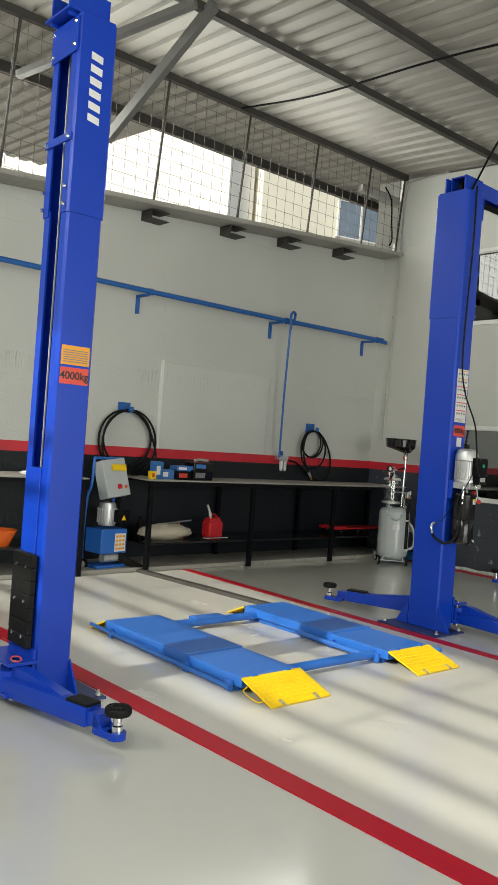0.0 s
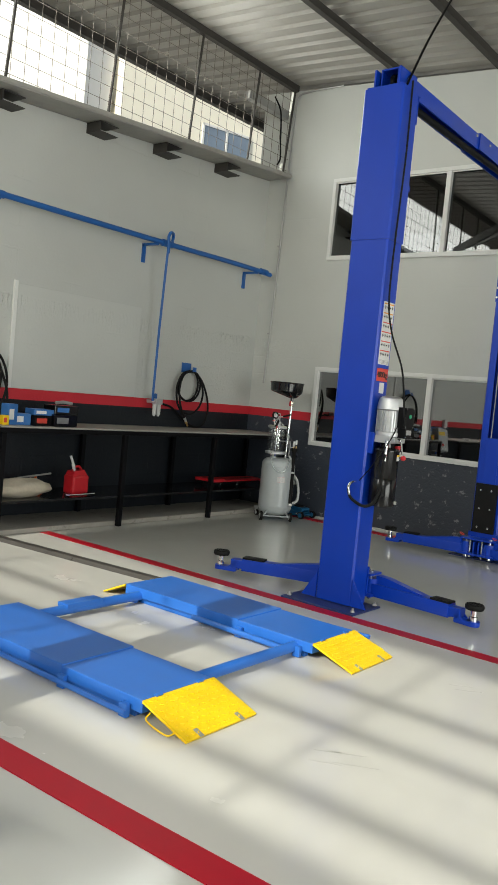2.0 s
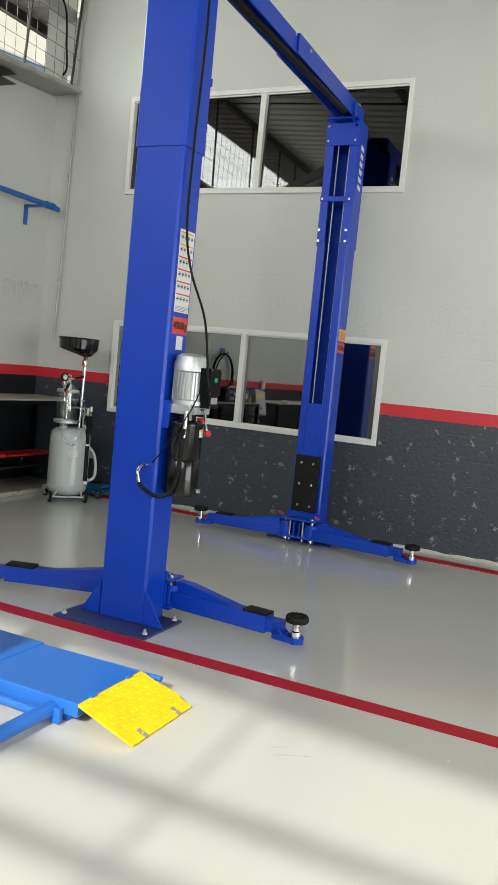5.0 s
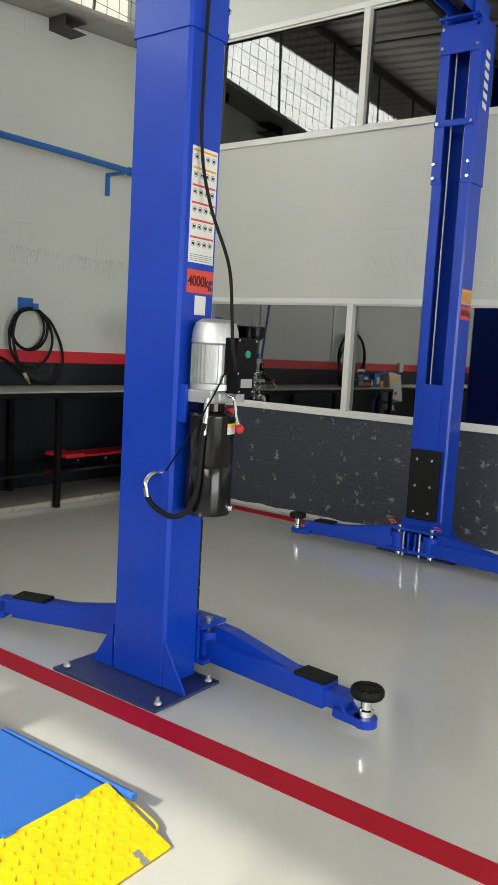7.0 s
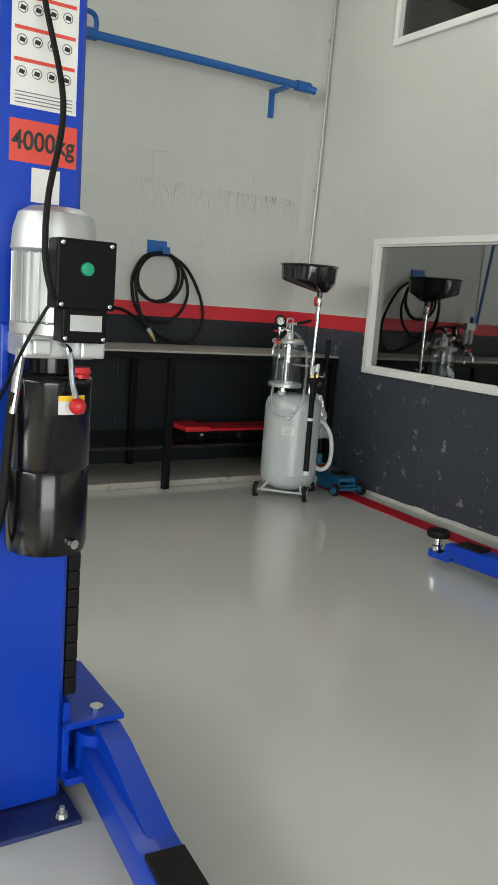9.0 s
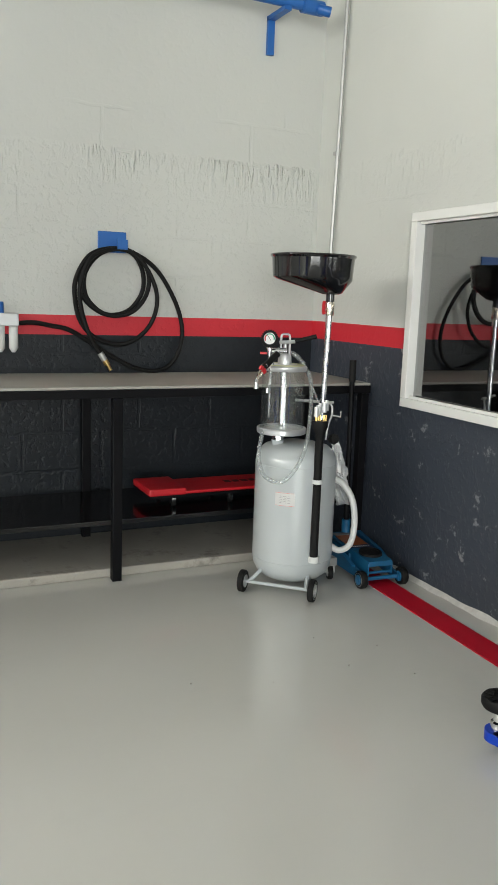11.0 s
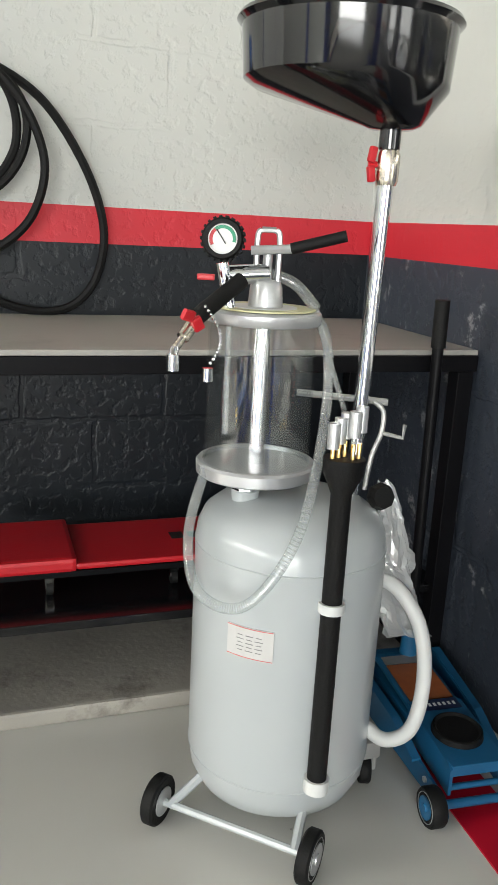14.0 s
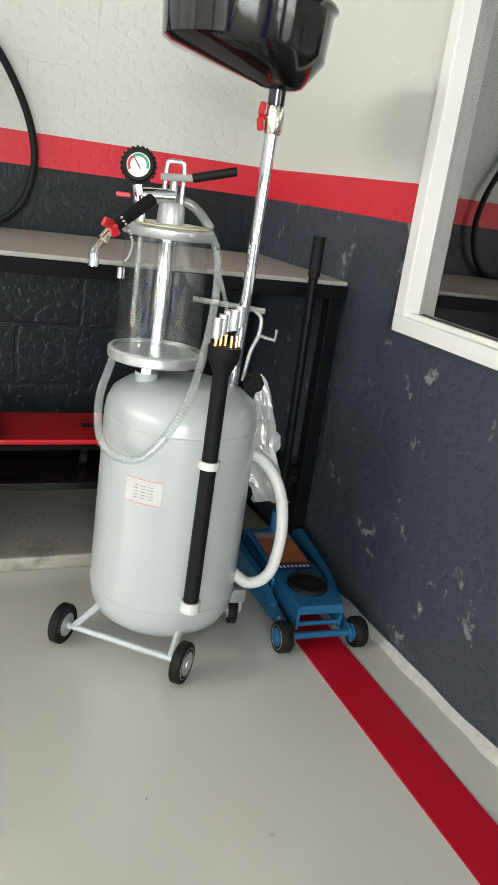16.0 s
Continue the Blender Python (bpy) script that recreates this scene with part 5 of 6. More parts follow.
one("chain", M_CHROME, ex, lambda b: [bmesh.ops.create_icosphere(b, subdivisions=1, radius=0.004, matrix=Matrix.Translation(e0 + RV * (0.012 + 0.03 * math.sin(k * 0.18)) + Vector((0, -0.01, 0.02 - k * 0.007)))) for k in range(16)])
one("chain_plug", M_CHROME, ex, lambda b: sweep(b, [e0 + RV * 0.02 + Vector((0, -0.01, -0.095)), e0 + RV * 0.02 + Vector((0, -0.01, -0.12))], 0.011, 10))
# hoses
SUCTION = [BC + RV * 0.10 + FV * 0.02 + Vector((0, 0, 1.225)), BC + RV * 0.132 - FV * 0.04 + Vector((0, 0, 1.15)), BC + RV * 0.13 - FV * 0.10 + Vector((0, 0, 1.0)), BC + RV * 0.085 - FV * 0.2 + Vector((0, 0, 0.80)), BC + RV * -0.01 - FV * 0.232 + Vector((0, 0, 0.665)),
           BC + RV * -0.105 - FV * 0.20 + Vector((0, 0, 0.675)), BC + RV * -0.132 - FV * 0.13 + Vector((0, 0, 0.77)), BC + RV * -0.105 - FV * 0.06 + Vector((0, 0, 0.89))]
one("suction_hose", M_HOSECLEAR, ex, lambda b: sweep(b, smooth_path(SUCTION), 0.0105, 12), "clear ribbed suction hose")
RIBS = smooth_path(SUCTION, 22)
one("hose_rib", M_HOSECLEAR, ex, lambda b: [lathe(b, [(0.0108, -0.001), (0.0113, 0), (0.0108, 0.001)], seg=10, m=Matrix.Translation(p) @ (q - p).to_track_quat("Z", "Y").to_matrix().to_4x4()) for p, q in zip(RIBS, RIBS[1:])])
one("lid_hose", M_HOSECLEAR, ex, lambda b: sweep(b, smooth_path([PH + Vector((0, 0, 1.30)) + FV * 0.04, PH + RV * 0.06 + FV * 0.04 + Vector((0, 0, 1.28)), BC + RV * 0.11 + FV * 0.02 + Vector((0, 0, 1.22))]), 0.012, 10))
one("probe_tube", M_HOSECLEAR, ex, lambda b: sweep(b, [BC + RV * 0.112 + Vector((0, 0, 1.2)), L2(0.085, -0.15, 0.985)], 0.0055, 8))
one("drain_hose", M_WHITEPL, ex, lambda b: sweep(b, smooth_path([L2(0.19, 0.05, 0.575), L2(0.25, 0.01, 0.565), L2(0.305, -0.02, 0.49), L2(0.325, -0.04, 0.37), L2(0.305, -0.06, 0.25), L2(0.25, -0.05, 0.205), L2(0.195, -0.02, 0.225)]), 0.0172, 12), "milky plastic drain hose loop")
def bag(bm):
    """A limp crumpled bag hanging from the tank's shoulder, creased lengthways."""
    seg, n = 28, 30
    top, end = L2(0.205, 0.06, 0.80), L2(0.285, 0.03, 0.44)
    rings = []
    for i in range(n + 1):
        u = i / n
        c = top.lerp(end, u) + RV * (0.012 * math.sin(u * 7))
        w = 0.012 + 0.042 * u ** 0.8
        ring = []
        for k in range(seg):
            a = k * math.tau / seg
            f = 1 + 0.55 * noise.noise(Vector((math.cos(a) * 2.2, math.sin(a) * 2.2, u * 5.0))) + 0.35 * noise.noise(Vector((math.cos(a) * 6, math.sin(a) * 6, u * 14.0)))
            ring.append(bm.verts.new(c + RV * (w * f * math.cos(a)) + FV * (w * 0.5 * f * math.sin(a)) + Vector((0, 0, 0.02 * noise.noise(Vector((a, u * 9, 3)))))))
        rings.append(ring)
    for a, b in zip(rings, rings[1:]):
        for k in range(seg):
            bm.faces.new((a[k], a[(k + 1) % seg], b[(k + 1) % seg], b[k]))


one("plastic_bag", M_FILM, ex, bag, "crumpled clear plastic bag")
# probe holder
PT, PB = L2(0.078, -0.195, 0.925), L2(0.072, -0.225, 0.20)
hd = (PT - PB).normalized()
hold = one("probe_holder", M_RUBBER, ex, lambda b: sweep(b, [PB, PB.lerp(PT, 0.9), PB.lerp(PT, 0.93), PT - hd * 0.03, PT], [0.021, 0.021, 0.03, 0.040, 0.042], 18), "black plastic probe tube with funnel mouth")
one("strap", M_WHITEPL, hold, lambda b: sweep(b, [PB.lerp(PT, 0.56), PB.lerp(PT, 0.588)], 0.0275, 16))
one("end_cap", M_WHITEPL, hold, lambda b: sweep(b, [PB - hd * 0.002, PB + hd * 0.028], 0.027, 16))
for k in range(5):
    q = PT + RV * (-0.025 + 0.013 * k) + FV * (0.012 * (k % 3 - 1))
    pr = one("probe", M_BRASS, hold, lambda b: sweep(b, [q - hd * 0.015, q + hd * 0.03], 0.005, 8))
    one("probe_cap", M_ALU, pr, lambda b: sweep(b, [q + hd * (0.02 + 0.008 * k), q + hd * (0.07 + 0.008 * k)], 0.0125, 12))
# drain pan on its pole
P0, P1 = L2(0.135, 0.06, 0.72), L2(0.150, 0.05, 1.50)
pole = one("pole", M_CHROME, ex, lambda b: sweep(b, [P0, P1], 0.017, 16), "chrome telescopic pole")
one("pole_valve", M_BRASSPALE, pole, lambda b: sweep(b, [P1 - Vector((0, 0, 0.06)), P1 - Vector((0, 0, 0.05)), P1 + Vector((0, 0, 0.0)), P1 + Vector((0, 0, 0.015))], [0.02, 0.024, 0.024, 0.018], 10))
one("valve_handle", M_RED, pole, lambda b: [obox(b, Matrix.Translation(P1 - RV * 0.034 - FV * 0.01 + Vector((0, 0, k - 0.02))) @ pose(0, 0, 0, 0, k * 500), 0.016, 0.014, 0.032, 0.005) for k in (-0.019, 0.019)] + [sweep(b, [P1 - RV * 0.04 - Vector((0, 0, 0.02)), P1 - Vector((0, 0, 0.02))], 0.007, 8)], "red valve handle")
one("pole_clamp", M_GALV, ex, lambda b: [sweep(b, [L2(0.0, 0.1, 0.99), L2(0.2, 0.06, 0.985)], 0.008, 8), sweep(b, smooth_path([L2(0.17, 0.06, 0.985), L2(0.19, 0.05, 0.965), L2(0.188, 0.04, 0.92), L2(0.17, 0.03, 0.87), L2(0.16, 0.03, 0.79)]), 0.006, 8), sweep(b, [L2(0.188, 0.04, 0.92), L2(0.232, 0.02, 0.915), L2(0.234, 0.02, 0.945)], 0.005, 6)])
one("clamp_knob", M_RUBBER, ex, lambda b: lathe(b, [(0, 0.02), (0.024, 0.018), (0.03, 0.0), (0.024, -0.018), (0, -0.02)], seg=8, m=Matrix.Translation(L2(0.175, -0.09, 0.815)) @ pose(0, 0, 0, 80)))
PC = P1 + RV * -0.098 + FV * 0.0


def pan(bm):
    seg = 48
    D = P1 + Vector((0, 0, 0.055))
    rows = [(PC + Vector((0, 0, 0.235)), 0.212), (PC + Vector((0, 0, 0.243)), 0.218), (PC + Vector((0, 0, 0.235)), 0.222), (PC + Vector((0, 0, 0.225)), 0.212), (PC + Vector((0, 0, 0.13)), 0.205), (PC.lerp(D, 0.1) + Vector((0, 0, 0.112)), 0.195), (D, 0.06), (D - Vector((0, 0, 0.006)), 0.045), (D - Vector((0, 0, 0.008)), 0.022), (D - Vector((0, 0, 0.045)), 0.022)]
    inner = [(D + Vector((0, 0, 0.006)), 0.04), (PC + Vector((0, 0, 0.125)), 0.192), (PC + Vector((0, 0, 0.235)), 0.206)]
    rings = [[bm.verts.new(c + Vector((r * math.cos(k * math.tau / seg), r * math.sin(k * math.tau / seg), 0))) for k in range(seg)] for c, r in rows[::-1] + []]
    rin = [[bm.verts.new(c + Vector((r * math.cos(k * math.tau / seg), r * math.sin(k * math.tau / seg), 0))) for k in range(seg)] for c, r in inner[::-1]]
    allr = rings + rin
    for a, b in zip(allr, allr[1:]):
        for k in range(seg):
            f = bm.faces.new((a[k], a[(k + 1) % seg], b[(k + 1) % seg], b[k]))
            f.smooth = True
    bm.faces.new(allr[0][::-1])
    bm.faces.new(allr[-1])


one("drain_pan", M_PAN, ex, pan, "gloss black plastic oil drain pan")

# ---- floor jack ----
jk = thing("floor_jack", "teal-blue hydraulic trolley jack with upright black handle", "floor jack", (9.42, 6.72, 0), "")
jk.rotation_euler = (0, 0, radians(-4))
YZ = Matrix(((0, 0, 1, 0), (1, 0, 0, 0), (0, 1, 0, 0), (0, 0, 0, 1)))
for sx in (-1, 1):
    one("side_plate", M_JACK, jk, lambda b: prism(b, [(-0.045, 0.03), (-0.03, 0.066), (0.10, 0.085), (0.22, 0.125), (0.50, 0.15), (0.60, 0.11), (0.60, 0.04), (0.1, 0.028)], -0.004, 0.004, Matrix.Translation((sx * 0.098, 0, 0)) @ Matrix.Rotation(radians(-sx * 3), 4, "Z") @ YZ), "teal-blue pressed steel side plate")
    one("flange", M_JACK, jk, lambda b: prism(b, [(0.10, 0.083), (0.22, 0.123), (0.50, 0.148), (0.50, 0.155), (0.22, 0.13), (0.10, 0.09)], -0.012, 0.012, Matrix.Translation((sx * 0.108, 0, 0)) @ Matrix.Rotation(radians(-sx * 3), 4, "Z") @ YZ))
    one("arm_cheek", M_JACK, jk, lambda b: prism(b, [(0.0, 0.055), (0.0, 0.125), (0.02, 0.135), (0.24, 0.15), (0.24, 0.07), (0.05, 0.06)], -0.004, 0.004, Matrix.Translation((sx * 0.072, 0, 0)) @ YZ))
    one("bolt", M_GALV, jk, lambda b: lathe(b, [(0, 0.008), (0.008, 0.007), (0.009, 0)], seg=6, m=pose(sx * 0.103, 0.06, 0.06, 0, 90 * sx)))
one("body", M_JACK, jk, lambda b: box(b, -0.085, 0.085, 0.2, 0.57, 0.05, 0.125, 0.01))
one("arm_top", M_JACK, jk, lambda b: obox(b, pose(0, 0.125, 0.1395, 3.6), 0.142, 0.25, 0.006, 0.002))
one("maker_plate", M_BROWN, jk, lambda b: obox(b, pose(0, 0.335, 0.153, 4), 0.125, 0.16, 0.003), "orange-brown printed plate")
one("plate_header", M_INKGREY, jk, lambda b: obox(b, pose(0, 0.437, 0.161, 4), 0.125, 0.036, 0.003))
one("plate_band", M_NAVY, jk, lambda b: obox(b, pose(0, 0.225, 0.1495, 4), 0.125, 0.04, 0.003))
one("plate_print", M_STICKWHITE, jk, lambda b: [obox(b, pose(-0.05 + k * 0.014, 0.225, 0.1515, 4), 0.007, 0.012, 0.001) for k in range(8)])
one("cover", M_JACK, jk, lambda b: obox(b, pose(0, 0.35, 0.1445, 4), 0.15, 0.27, 0.012, 0.004))
one("saddle", M_RUBBER, jk, lambda b: [lathe(b, [(0, 0.012), (0.052, 0.010), (0.058, 0.016), (0.063, 0.014), (0.066, 0.0), (0, 0.0)], seg=32, m=pose(0, 0.115, 0.141, 3.6))], "black round rubber saddle")
one("cross_bar", M_JACK, jk, lambda b: box(b, -0.07, 0.07, 0.0, 0.012, 0.105, 0.132, 0.003))
one("lower_bar", M_JACK, jk, lambda b: sweep(b, [(-0.07, 0.01, 0.07), (0.07, 0.01, 0.07)], 0.008, 10))
one("axle", M_JACK, jk, lambda b: sweep(b, [(-0.12, -0.02, 0.048), (0.12, -0.02, 0.048)], 0.011, 10))
for sx in (-0.125, 0.125):
    wheel(jk, Vector((sx, -0.02, 0.048)), 0.048, 0.038, Vector((math.copysign(1, sx), 0, 0)), M_JACK)
    wheel(jk, Vector((sx * 0.9, 0.56, 0.035)), 0.034, 0.03, Vector((math.copysign(1, sx), 0, 0)), M_JACK)
one("socket", M_JACK, jk, lambda b: sweep(b, [(0.03, 0.47, 0.12), (0.03, 0.47, 0.24)], 0.026, 14))
hn = one("handle", M_BLACK, jk, lambda b: sweep(b, [(0.03, 0.47, 0.14), (0.025, 0.475, 0.6), (0.02, 0.478, 1.08)], 0.0155, 12), "long black tubular handle")
one("grip", M_RUBBER, hn, lambda b: sweep(b, [(0.0205, 0.478, 1.06), (0.019, 0.478, 1.185)], 0.02, 12))

# ---- mechanic's creeper on the shelf ----
cr = thing("mechanic_creeper", "red padded mechanic's creeper on small casters", "creeper", (8.33, 7.42, 0.335))
cr.scale = (1, 1, 0.8)
one("pad", M_RED, cr, lambda b: [box(b, 0.22, 1.1, 0.0, 0.31, 0.088, 0.112, 0.01), box(b, 0.0, 0.225, -0.005, 0.315, 0.084, 0.135, 0.014)], "red vinyl pad with raised headrest")
one("frame", M_BLACK, cr, lambda b: [box(b, 0.01, 1.1, 0.0, 0.03, 0.066, 0.087), box(b, 0.01, 1.1, 0.28, 0.31, 0.066, 0.087)])
one("marking", M_INK, cr, lambda b: [box(b, 0.52 + i * 0.055, 0.56 + i * 0.055, 0.13, 0.18, 0.1122, 0.1135) for i in range(8)], "plain black marking blocks")
for x in (0.15, 0.5, 1.0):
    for y in (0.015, 0.295):
        cs = one("caster", M_CHROME, cr, lambda b: box(b, x - 0.012, x + 0.012, y - 0.01, y + 0.01, 0.028, 0.067))
        one("caster_wheel", M_RUBBER, cs, lambda b: lathe(b, [(0, -0.009), (0.024, -0.009), (0.024, 0.009), (0, 0.009)], seg=18, m=pose(x, y, 0.025, 0, 90)))

# ---- mobile hydraulic unit ----
hu = thing("hydraulic_trolley", "blue mobile hydraulic power unit with grey control box", "hydraulic unit", (4.70, 7.53, 0.05))
hu.rotation_euler = (0, 0, radians(8))
one("trolley_frame", M_BLUE2, hu, lambda b: [sweep(b, smooth_path([(sx, -0.12, 0.02), (sx, 0.12, 0.03), (sx, 0.12, 0.7), (sx, 0.05, 0.9), (sx, 0.03, 1.2)]), 0.016, 10) for sx in (-0.19, 0.19)] + [sweep(b, [(-0.19, 0.03, 1.2), (0.19, 0.03, 1.2)], 0.016, 10), box(b, -0.2, 0.2, -0.15, 0.13, 0.0, 0.03, 0.005)])
cx_ = one("control_box", M_GREYPAINT, hu, lambda b: obox(b, pose(0.0, -0.06, 0.98, -14, -7), 0.32, 0.16, 0.42, 0.01), "light grey control box")
one("emergency_switch", M_STICKYEL, cx_, lambda b: obox(b, pose(0.03, -0.145, 0.90, -14), 0.12, 0.01, 0.11))
one("red_knob", M_RED, cx_, lambda b: lathe(b, [(0, 0.03), (0.028, 0.028), (0.03, 0)], seg=16, m=pose(0.03, -0.15, 0.9, 76)))
one("orange_knob", M_ORANGE, cx_, lambda b: lathe(b, [(0, 0.025), (0.02, 0.02), (0.022, 0)], seg=14, m=pose(0.12, -0.15, 0.9, 76)))
one("yellow_label", M_YEL, cx_, lambda b: obox(b, pose(0.04, -0.122, 1.11, -14), 0.2, 0.004, 0.07))
mo = one("motor", M_ALU, hu, lambda b: lathe(b, [(0, 0.72), (0.09, 0.71), (0.1, 0.64), (0.1, 0.5), (0.09, 0.46), (0, 0.46)], (0, -0.02, 0), 28))
for k in range(20):
    one("fin", M_ALU, mo, lambda b: obox(b, Matrix.Translation((0, -0.02, 0.57)) @ Matrix.Rotation(k * math.tau / 20, 4, "Z") @ Matrix.Translation((0.103, 0, 0)), 0.014, 0.005, 0.16))
jb = one("junction_box", M_BLACK, hu, lambda b: box(b, 0.02, 0.18, -0.19, -0.09, 0.5, 0.64, 0.008))
one("warning_triangle", M_YEL, jb, lambda b: prism(b, [(0.07, 0.53), (0.13, 0.53), (0.10, 0.59)], 0.191, 0.1925, Matrix(((1, 0, 0, 0), (0, 0, -1, 0), (0, 1, 0, 0), (0, 0, 0, 1)))))
tk2 = one("oil_tank", M_BLUE2, hu, lambda b: box(b, -0.17, 0.19, -0.16, 0.12, 0.16, 0.43, 0.012), "blue painted oil tank")
lb = one("instruction_label", M_STICKWHITE, tk2, lambda b: box(b, 0.02, 0.17, -0.1625, -0.1605, 0.18, 0.38), "yellow and white instruction label")
one("print", M_STICKYEL, lb, lambda b: [box(b, 0.03 + (i % 3) * 0.045, 0.065 + (i % 3) * 0.045, -0.1645, -0.163, 0.20 + (i // 3) * 0.045, 0.225 + (i // 3) * 0.045) for i in range(12)])
for sx in (-0.22, 0.21):
    wheel(hu, Vector((sx, 0.05, 0.03)), 0.06, 0.03, Vector((1, 0, 0)), M_WHITEPL)
one("pump", M_ALU, hu, lambda b: sweep(b, [(-0.1, -0.1, 0.11), (0.16, -0.1, 0.11)], 0.05, 14))
one("hose", M_RUBBER, hu, lambda b: [sweep(b, smooth_path([(0.1, -0.15, 0.1 + k * 0.03), (0.25, -0.2, 0.02 + k * 0.02), (0.42 + k * 0.03, -0.22, -0.03), (0.5, -0.1, -0.035)]), 0.018, 8) for k in range(3)])

# ---- clutter on and under the bench ----
def carton(name, x, y, z, sx, sy, sz, mtl, rot, label, cat, band=None):
    t = thing(name, label, cat, (x, y, z))
    t.rotation_euler = (0, 0, radians(rot))
    bd = one("body", mtl, t, lambda b: box(b, -sx / 2, sx / 2, -sy / 2, sy / 2, 0, sz, 0.006))
    if band:
        one("label", band, bd, lambda b: box(b, -sx * 0.4, sx * 0.1, -sy / 2 - 0.002, -sy / 2, sz * 0.25, sz * 0.75))
    return t


carton("parts_box", 5.28, 7.45, 1.046, 0.12, 0.1, 0.2, M_CARD, 10, "blue and white carton standing on the bench", "box", M_STICKWHITE)
carton("parts_box", 5.42, 7.5, 1.046, 0.2, 0.14, 0.11, M_CARD, -8, "blue carton with white label on the bench", "box", M_STICKWHITE)
carton("parts_box", 5.64, 7.48, 1.046, 0.26, 0.2, 0.10, M_BLACK, 5, "dark carton with red label on the bench", "box", M_STICKRED)
carton("parts_box", 5.66, 7.49, 1.147, 0.22, 0.18, 0.06, M_CARD, -6, "flat blue carton stacked on a dark one", "box", M_STICKWHITE)
carton("parts_box", 5.88, 7.46, 1.046, 0.3, 0.22, 0.12, M_GLOSSBLACK, 3, "glossy black carton on the bench", "box", M_INKGREY)
carton("parts_box", 5.9, 7.46, 1.167, 0.28, 0.2, 0.09, M_GLOSSBLACK, -4, "glossy black carton stacked on another", "box", M_CARD)
carton("parts_box", 5.19, 7.40, 1.046, 0.07, 0.07, 0.09, M_YEL, 4, "small yellow carton on the bench", "box", M_STICKRED)
tool = thing("spray_gun", "small metal hand tool lying on the bench", "tool", (5.85, 7.36, 1.263))
one("barrel", M_GALV, tool, lambda b: sweep(b, [(-0.1, 0, 0.02), (0.0, 0.02, 0.03), (0.1, 0.0, 0.02)], 0.016, 8))

sk = thing("sack", "lumpy pale woven sack lying on the shelf", "sack", (5.5, 7.5, 0.335))


def sack(bm):
    bmesh.ops.create_uvsphere(bm, u_segments=36, v_segments=20, radius=1.0)
    for v in bm.verts:
        n = noise.noise(v.co * 2.3) * 0.13
        v.co = Vector((v.co.x * 0.36 * (1 + n), v.co.y * 0.16 * (1 + n), 0.085 + max(-0.085, v.co.z * 0.095 * (1 + 2 * n))))
    for f in bm.faces:
        f.smooth = True


one("body", M_SACK, sk, sack)
jc = thing("jerry_can", "red plastic fuel can with pale spout on the shelf", "fuel can", (6.22, 7.52, 0.335))
jb_ = one("body", M_RED, jc, lambda b: [box(b, -0.11, 0.11, -0.08, 0.08, 0.0, 0.2, 0.03), prism(b, [(-0.1, 0.19), (0.1, 0.19), (0.05, 0.255), (-0.08, 0.24)], -0.06, 0.06, pose(0, 0, 0, 90))], "red moulded plastic body")
one("handle", M_RED, jb_, lambda b: sweep(b, smooth_path([(-0.06, 0, 0.23), (-0.04, 0, 0.275), (0.02, 0, 0.285), (0.06, 0, 0.25)]), 0.012, 8))
one("spout", M_WHITEPL, jc, lambda b: sweep(b, smooth_path([(-0.04, 0, 0.24), (-0.06, 0, 0.32), (-0.1, 0, 0.4)]), [0.018] * 8 + [0.014] * 9, 10), "pale plastic spout")
wr = thing("wheel_wrench", "steel wheel wrench lying on the shelf edge", "wrench", (6.15, 7.33, 0.352))
one("bar", M_CHROME, wr, lambda b: sweep(b, [(-0.18, 0, 0), (0.18, 0.02, 0)], 0.011, 8))
one("socket", M_CHROME, wr, lambda b: sweep(b, [(-0.22, 0, 0), (-0.17, 0, 0)], 0.018, 8))
oc = thing("oil_funnel", "orange plastic funnel lying behind the sack", "funnel", (5.85, 7.72, 0.335))
one("cone", M_ORANGE, oc, lambda b: lathe(b, [(0.07, 0.0), (0.072, 0.02), (0.02, 0.1), (0.012, 0.16), (0.008, 0.16), (0.016, 0.1), (0.066, 0.02)], seg=20))
tb = thing("tube", "steel tube lying across the sack", "tube", (5.8, 7.62, 0.5))
one("bar", M_GALV, tb, lambda b: sweep(b, [(-0.25, 0, 0.0), (0.2, 0.05, 0.03)], 0.01, 8))
for dx, h in ((5.22, 0.26), (5.32, 0.2)):
    bt_ = thing("bottle", "dark plastic oil bottle standing on the shelf", "bottle", (dx, 7.62, 0.335))
    one("body", M_BLACK, bt_, lambda b: lathe(b, [(0, 0), (0.045, 0), (0.048, 0.02), (0.048, h * 0.6), (0.02, h * 0.8), (0.02, h), (0, h)], seg=20))
ob_ = thing("bowl", "orange plastic bowl on the lower shelf", "bowl", (3.42, 7.42, 0.335))
one("body", M_ORANGE, ob_, lambda b: lathe(b, [(0, 0.0), (0.1, 0.0), (0.17, 0.15), (0.175, 0.155), (0.17, 0.16), (0.16, 0.15), (0.095, 0.01), (0, 0.01)], seg=32))
rg = thing("rag", "crumpled white rag on the bench", "rag", (3.72, 7.4, 1.046))


def rag(bm):
    bmesh.ops.create_icosphere(bm, subdivisions=3, radius=1.0)
    for v in bm.verts:
        n = noise.noise(v.co * 3.1) * 0.4
        v.co = Vector((v.co.x * 0.12 * (1 + n), v.co.y * 0.07 * (1 + n), 0.022 + max(-0.02, v.co.z * 0.025 * (1 + 2 * n))))


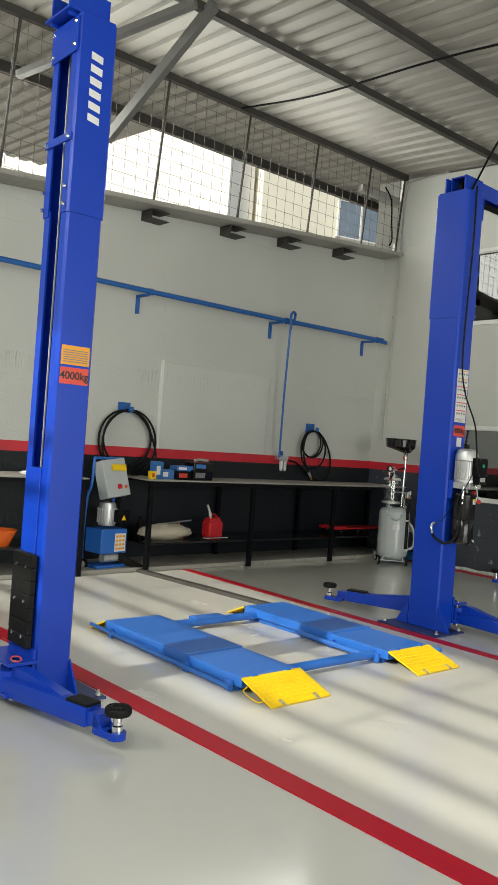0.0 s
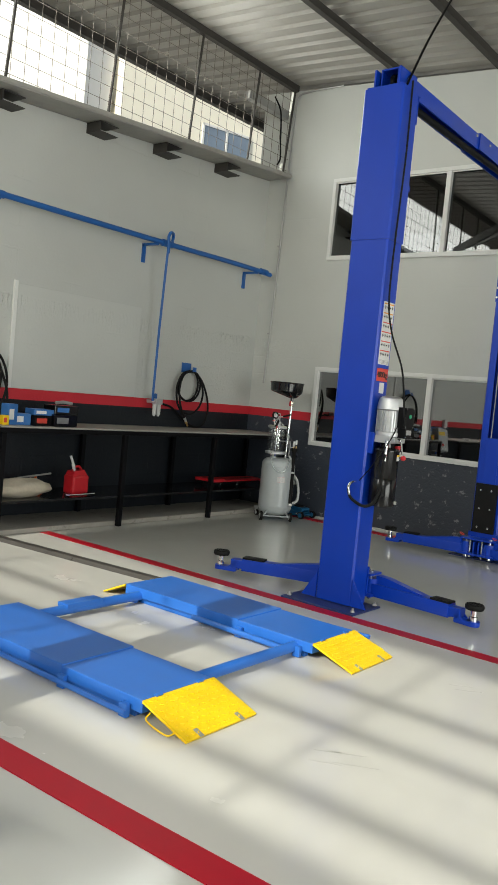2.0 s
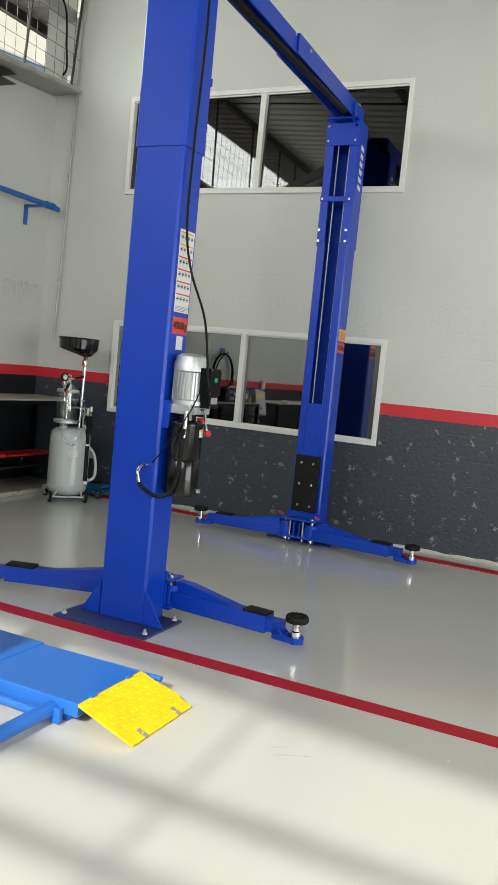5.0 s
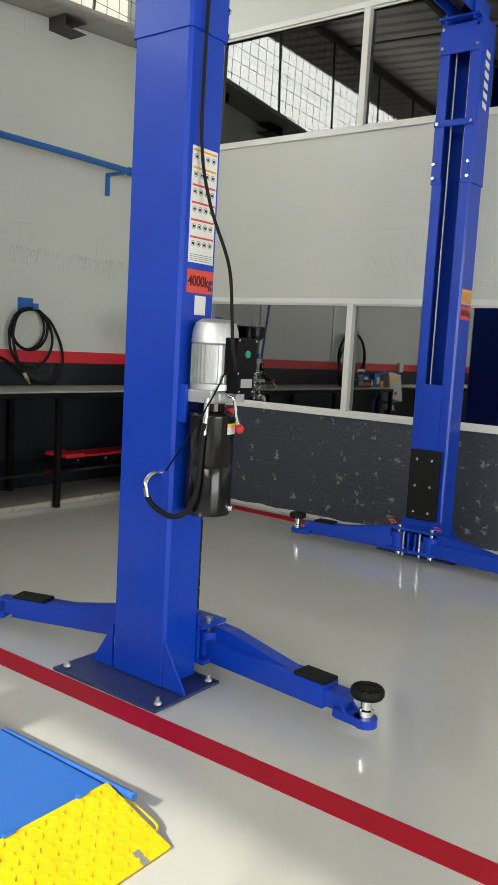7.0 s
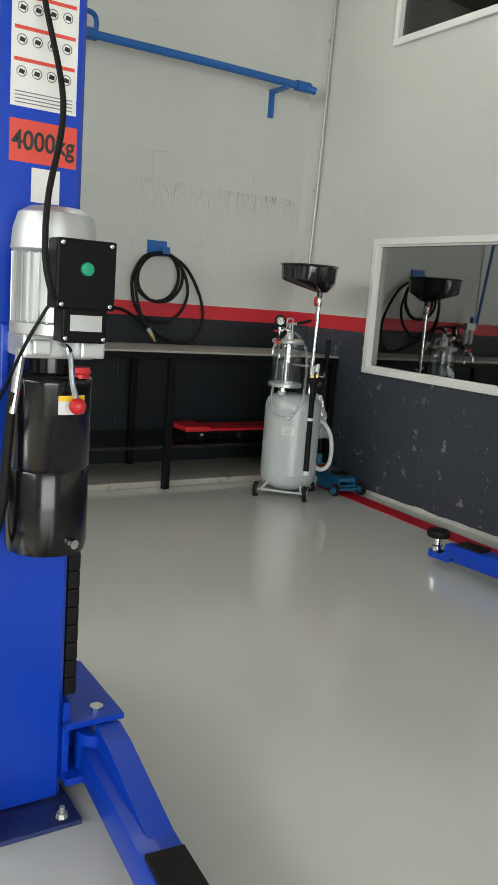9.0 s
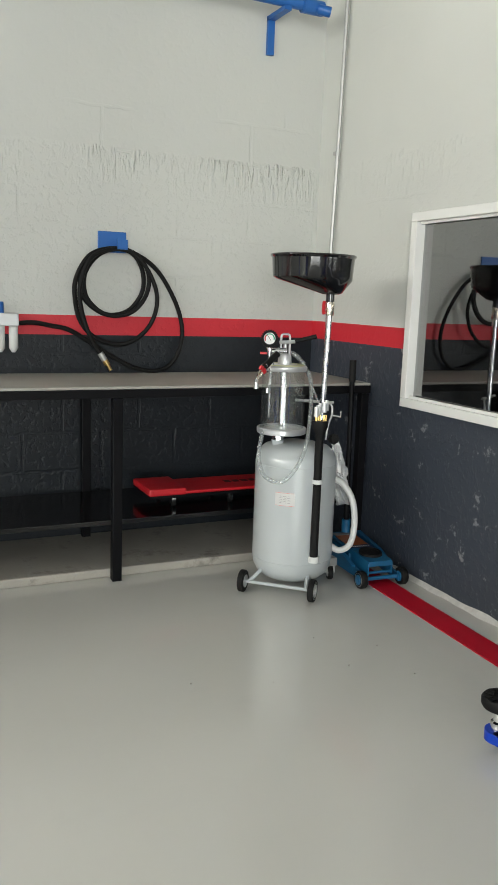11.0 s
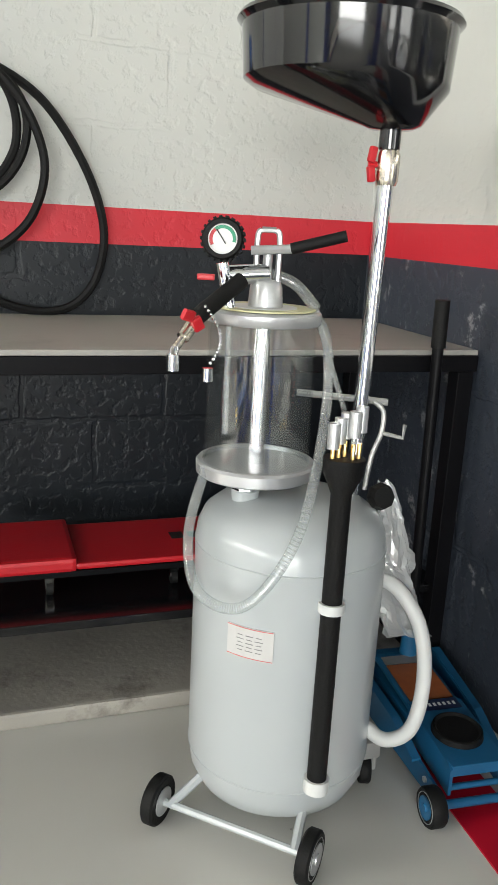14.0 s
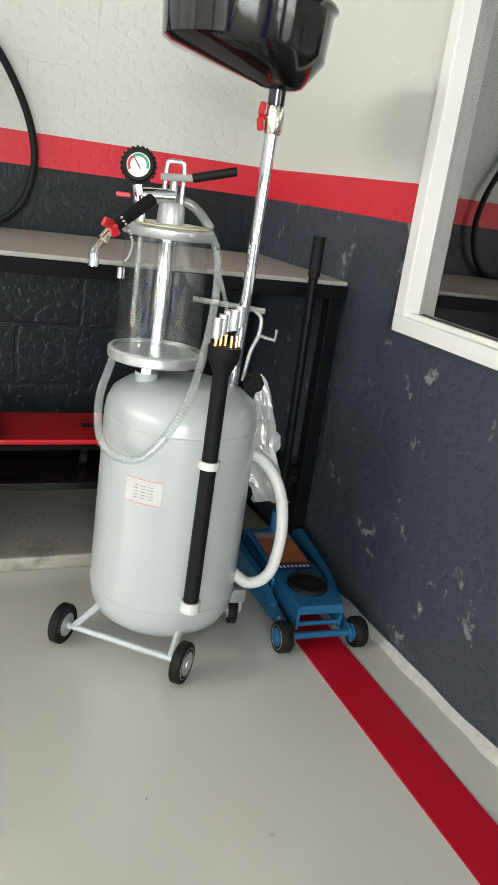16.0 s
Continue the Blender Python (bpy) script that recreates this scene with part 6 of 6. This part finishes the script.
one("cloth", M_WHITEPL, rg, rag)
for nm, x, z, lbl in (("air_regulator", 3.52, 1.33, "small white air fitting on the wall"), ("junction_box", 4.05, 3.42, "small white electrical box on the wall")):
    q = thing(nm, lbl, "wall box", (x, 7.999, z))
    one("body", M_WHITEPL, q, lambda b: box(b, -0.06, 0.06, -0.06, 0.0, -0.08, 0.08, 0.008))

# hanging high-bay lamp
hl = thing("high_bay_lamp", "unlit aluminium high-bay lamp hung from the roof", "lamp", (7.6, 3.6, 4.92))
one("shade", M_ALU, hl, lambda b: lathe(b, [(0.03, 0.28), (0.06, 0.26), (0.09, 0.18), (0.17, 0.05), (0.2, 0.0), (0.195, 0.0), (0.165, 0.05), (0.085, 0.17), (0.0, 0.2)], seg=36), "spun aluminium shade")
one("rod", M_GALV, hl, lambda b: sweep(b, [(0, 0, 0.27), (0, 0, 0.62)], 0.008, 8))

# floor marks
fs = structure("floor_marks", M_SCUFF, lambda b: [prism(b, [(0, 0), (l, 0.004), (l, 0.009), (0.02, 0.012)], 0.0042, 0.0048, pose(x, y, 0, 0, 0, a)) for x, y, l, a in ((3.62, 2.62, 0.2, -62), (3.70, 2.68, 0.16, -60), (3.56, 2.7, 0.14, -64), (3.66, 2.74, 0.12, -58), (4.95, 2.65, 0.16, -60), (5.0, 2.7, 0.12, -60))], "faint grey tyre scuffs on the painted floor", "floor mark")
db = thing("debris", "tiny brown crumb lying on the floor", "debris", (3.95, 1.75, 0.004))
one("crumb", M_WOOD, db, lambda b: [bmesh.ops.create_icosphere(b, subdivisions=1, radius=0.012, matrix=Matrix.Translation((dx, dy, 0.008))) for dx, dy in ((0, 0), (0.02, 0.008), (0.03, -0.01))])

# crumbly mortar along the foot of the office wall
def mortar(bm):
    n = 160
    rows = []
    for i in range(n + 1):
        y = -2.0 + 9.0 * i / n
        w = 0.03 + 0.03 * noise.noise(Vector((y * 3.1, 0, 0))) + 0.012 * noise.noise(Vector((y * 17.0, 2, 0)))
        h = 0.025 + 0.025 * noise.noise(Vector((y * 5.3, 7, 0))) + 0.01 * noise.noise(Vector((y * 23.0, 5, 0)))
        w, h = max(0.006, w * 0.75), max(0.005, h * 0.6)
        rows.append([bm.verts.new(p) for p in ((XE - w, y, 0.0), (XE - w * 0.7, y, h * 0.6), (XE - 0.003, y, h + 0.01), (XE - 0.001, y, 0.0))])
    for a, b in zip(rows, rows[1:]):
        for k in range(3):
            bm.faces.new((a[k], a[k + 1], b[k + 1], b[k]))


structure("baseboard", M_MORTAR, mortar, "crumbly pale mortar along the wall foot", "trim")
sp = thing("grit", "dark specks of grit on the floor", "debris", (8.5, 6.3, 0.0), "", "stuff")
one("specks", M_SLAB, sp, lambda b: [bmesh.ops.create_icosphere(b, subdivisions=1, radius=0.002 + 0.003 * random.random(), matrix=Matrix.Translation((random.uniform(-0.9, 0.6), random.uniform(-1.0, 0.5), 0.003))) for _ in range(7)])

# ---- outside, beyond the mesh ----
def building(name, x0, x1, y0, y1, h, mtl, wins, label, turn=0.0):
    """A block whose south-west corner stands at x0, y0, turned about that corner."""
    t = thing(name, label, "building", (x0, y0, -0.05))
    t.rotation_euler = (0, 0, radians(turn))
    wins = [(q[0] - x0, *q[1:]) for q in wins]
    x0, x1, y0, y1 = 0.0, x1 - x0, 0.0, y1 - y0
    one("wall", mtl, t, lambda b: box(b, x0, x1, y0, y1, 0, h))
    one("roof", M_SLAB, t, lambda b: box(b, x0 - 0.2, x1 + 0.2, y0 - 0.2, y1 + 0.2, h, h + 0.25))
    for wx, wz, w, hh in wins:
        f = one("window", M_WHITE, t, lambda b: [box(b, wx, wx + w, y0 - 0.05, y0 + 0.02, z, z + 0.07) for z in (wz, wz + hh - 0.07)] + [box(b, q, q + 0.07, y0 - 0.05, y0 + 0.02, wz, wz + hh) for q in (wx, wx + w / 2 - 0.035, wx + w - 0.07)])
        one("pane", M_OUTGLASS, f, lambda b: box(b, wx + 0.05, wx + w - 0.05, y0 - 0.03, y0 - 0.01, wz + 0.05, wz + hh - 0.05))
        one("sill", M_SLAB, f, lambda b: box(b, wx - 0.1, wx + w + 0.1, y0 - 0.15, y0, wz - 0.1, wz - 0.005))
    return t


building("apartment_building", 17.3, 40, 20, 30, 15, M_CREAM, [(20.2, 8.85, 1.9, 1.35), (23.1, 8.85, 1.8, 1.35), (26.4, 8.85, 1.8, 1.35)], "cream rendered apartment building with white-framed windows", -16)
building("white_building", 16.2, 17.25, 20.4, 70, 20, M_OUTWHITE, [], "plain sunlit white rendered building next door")
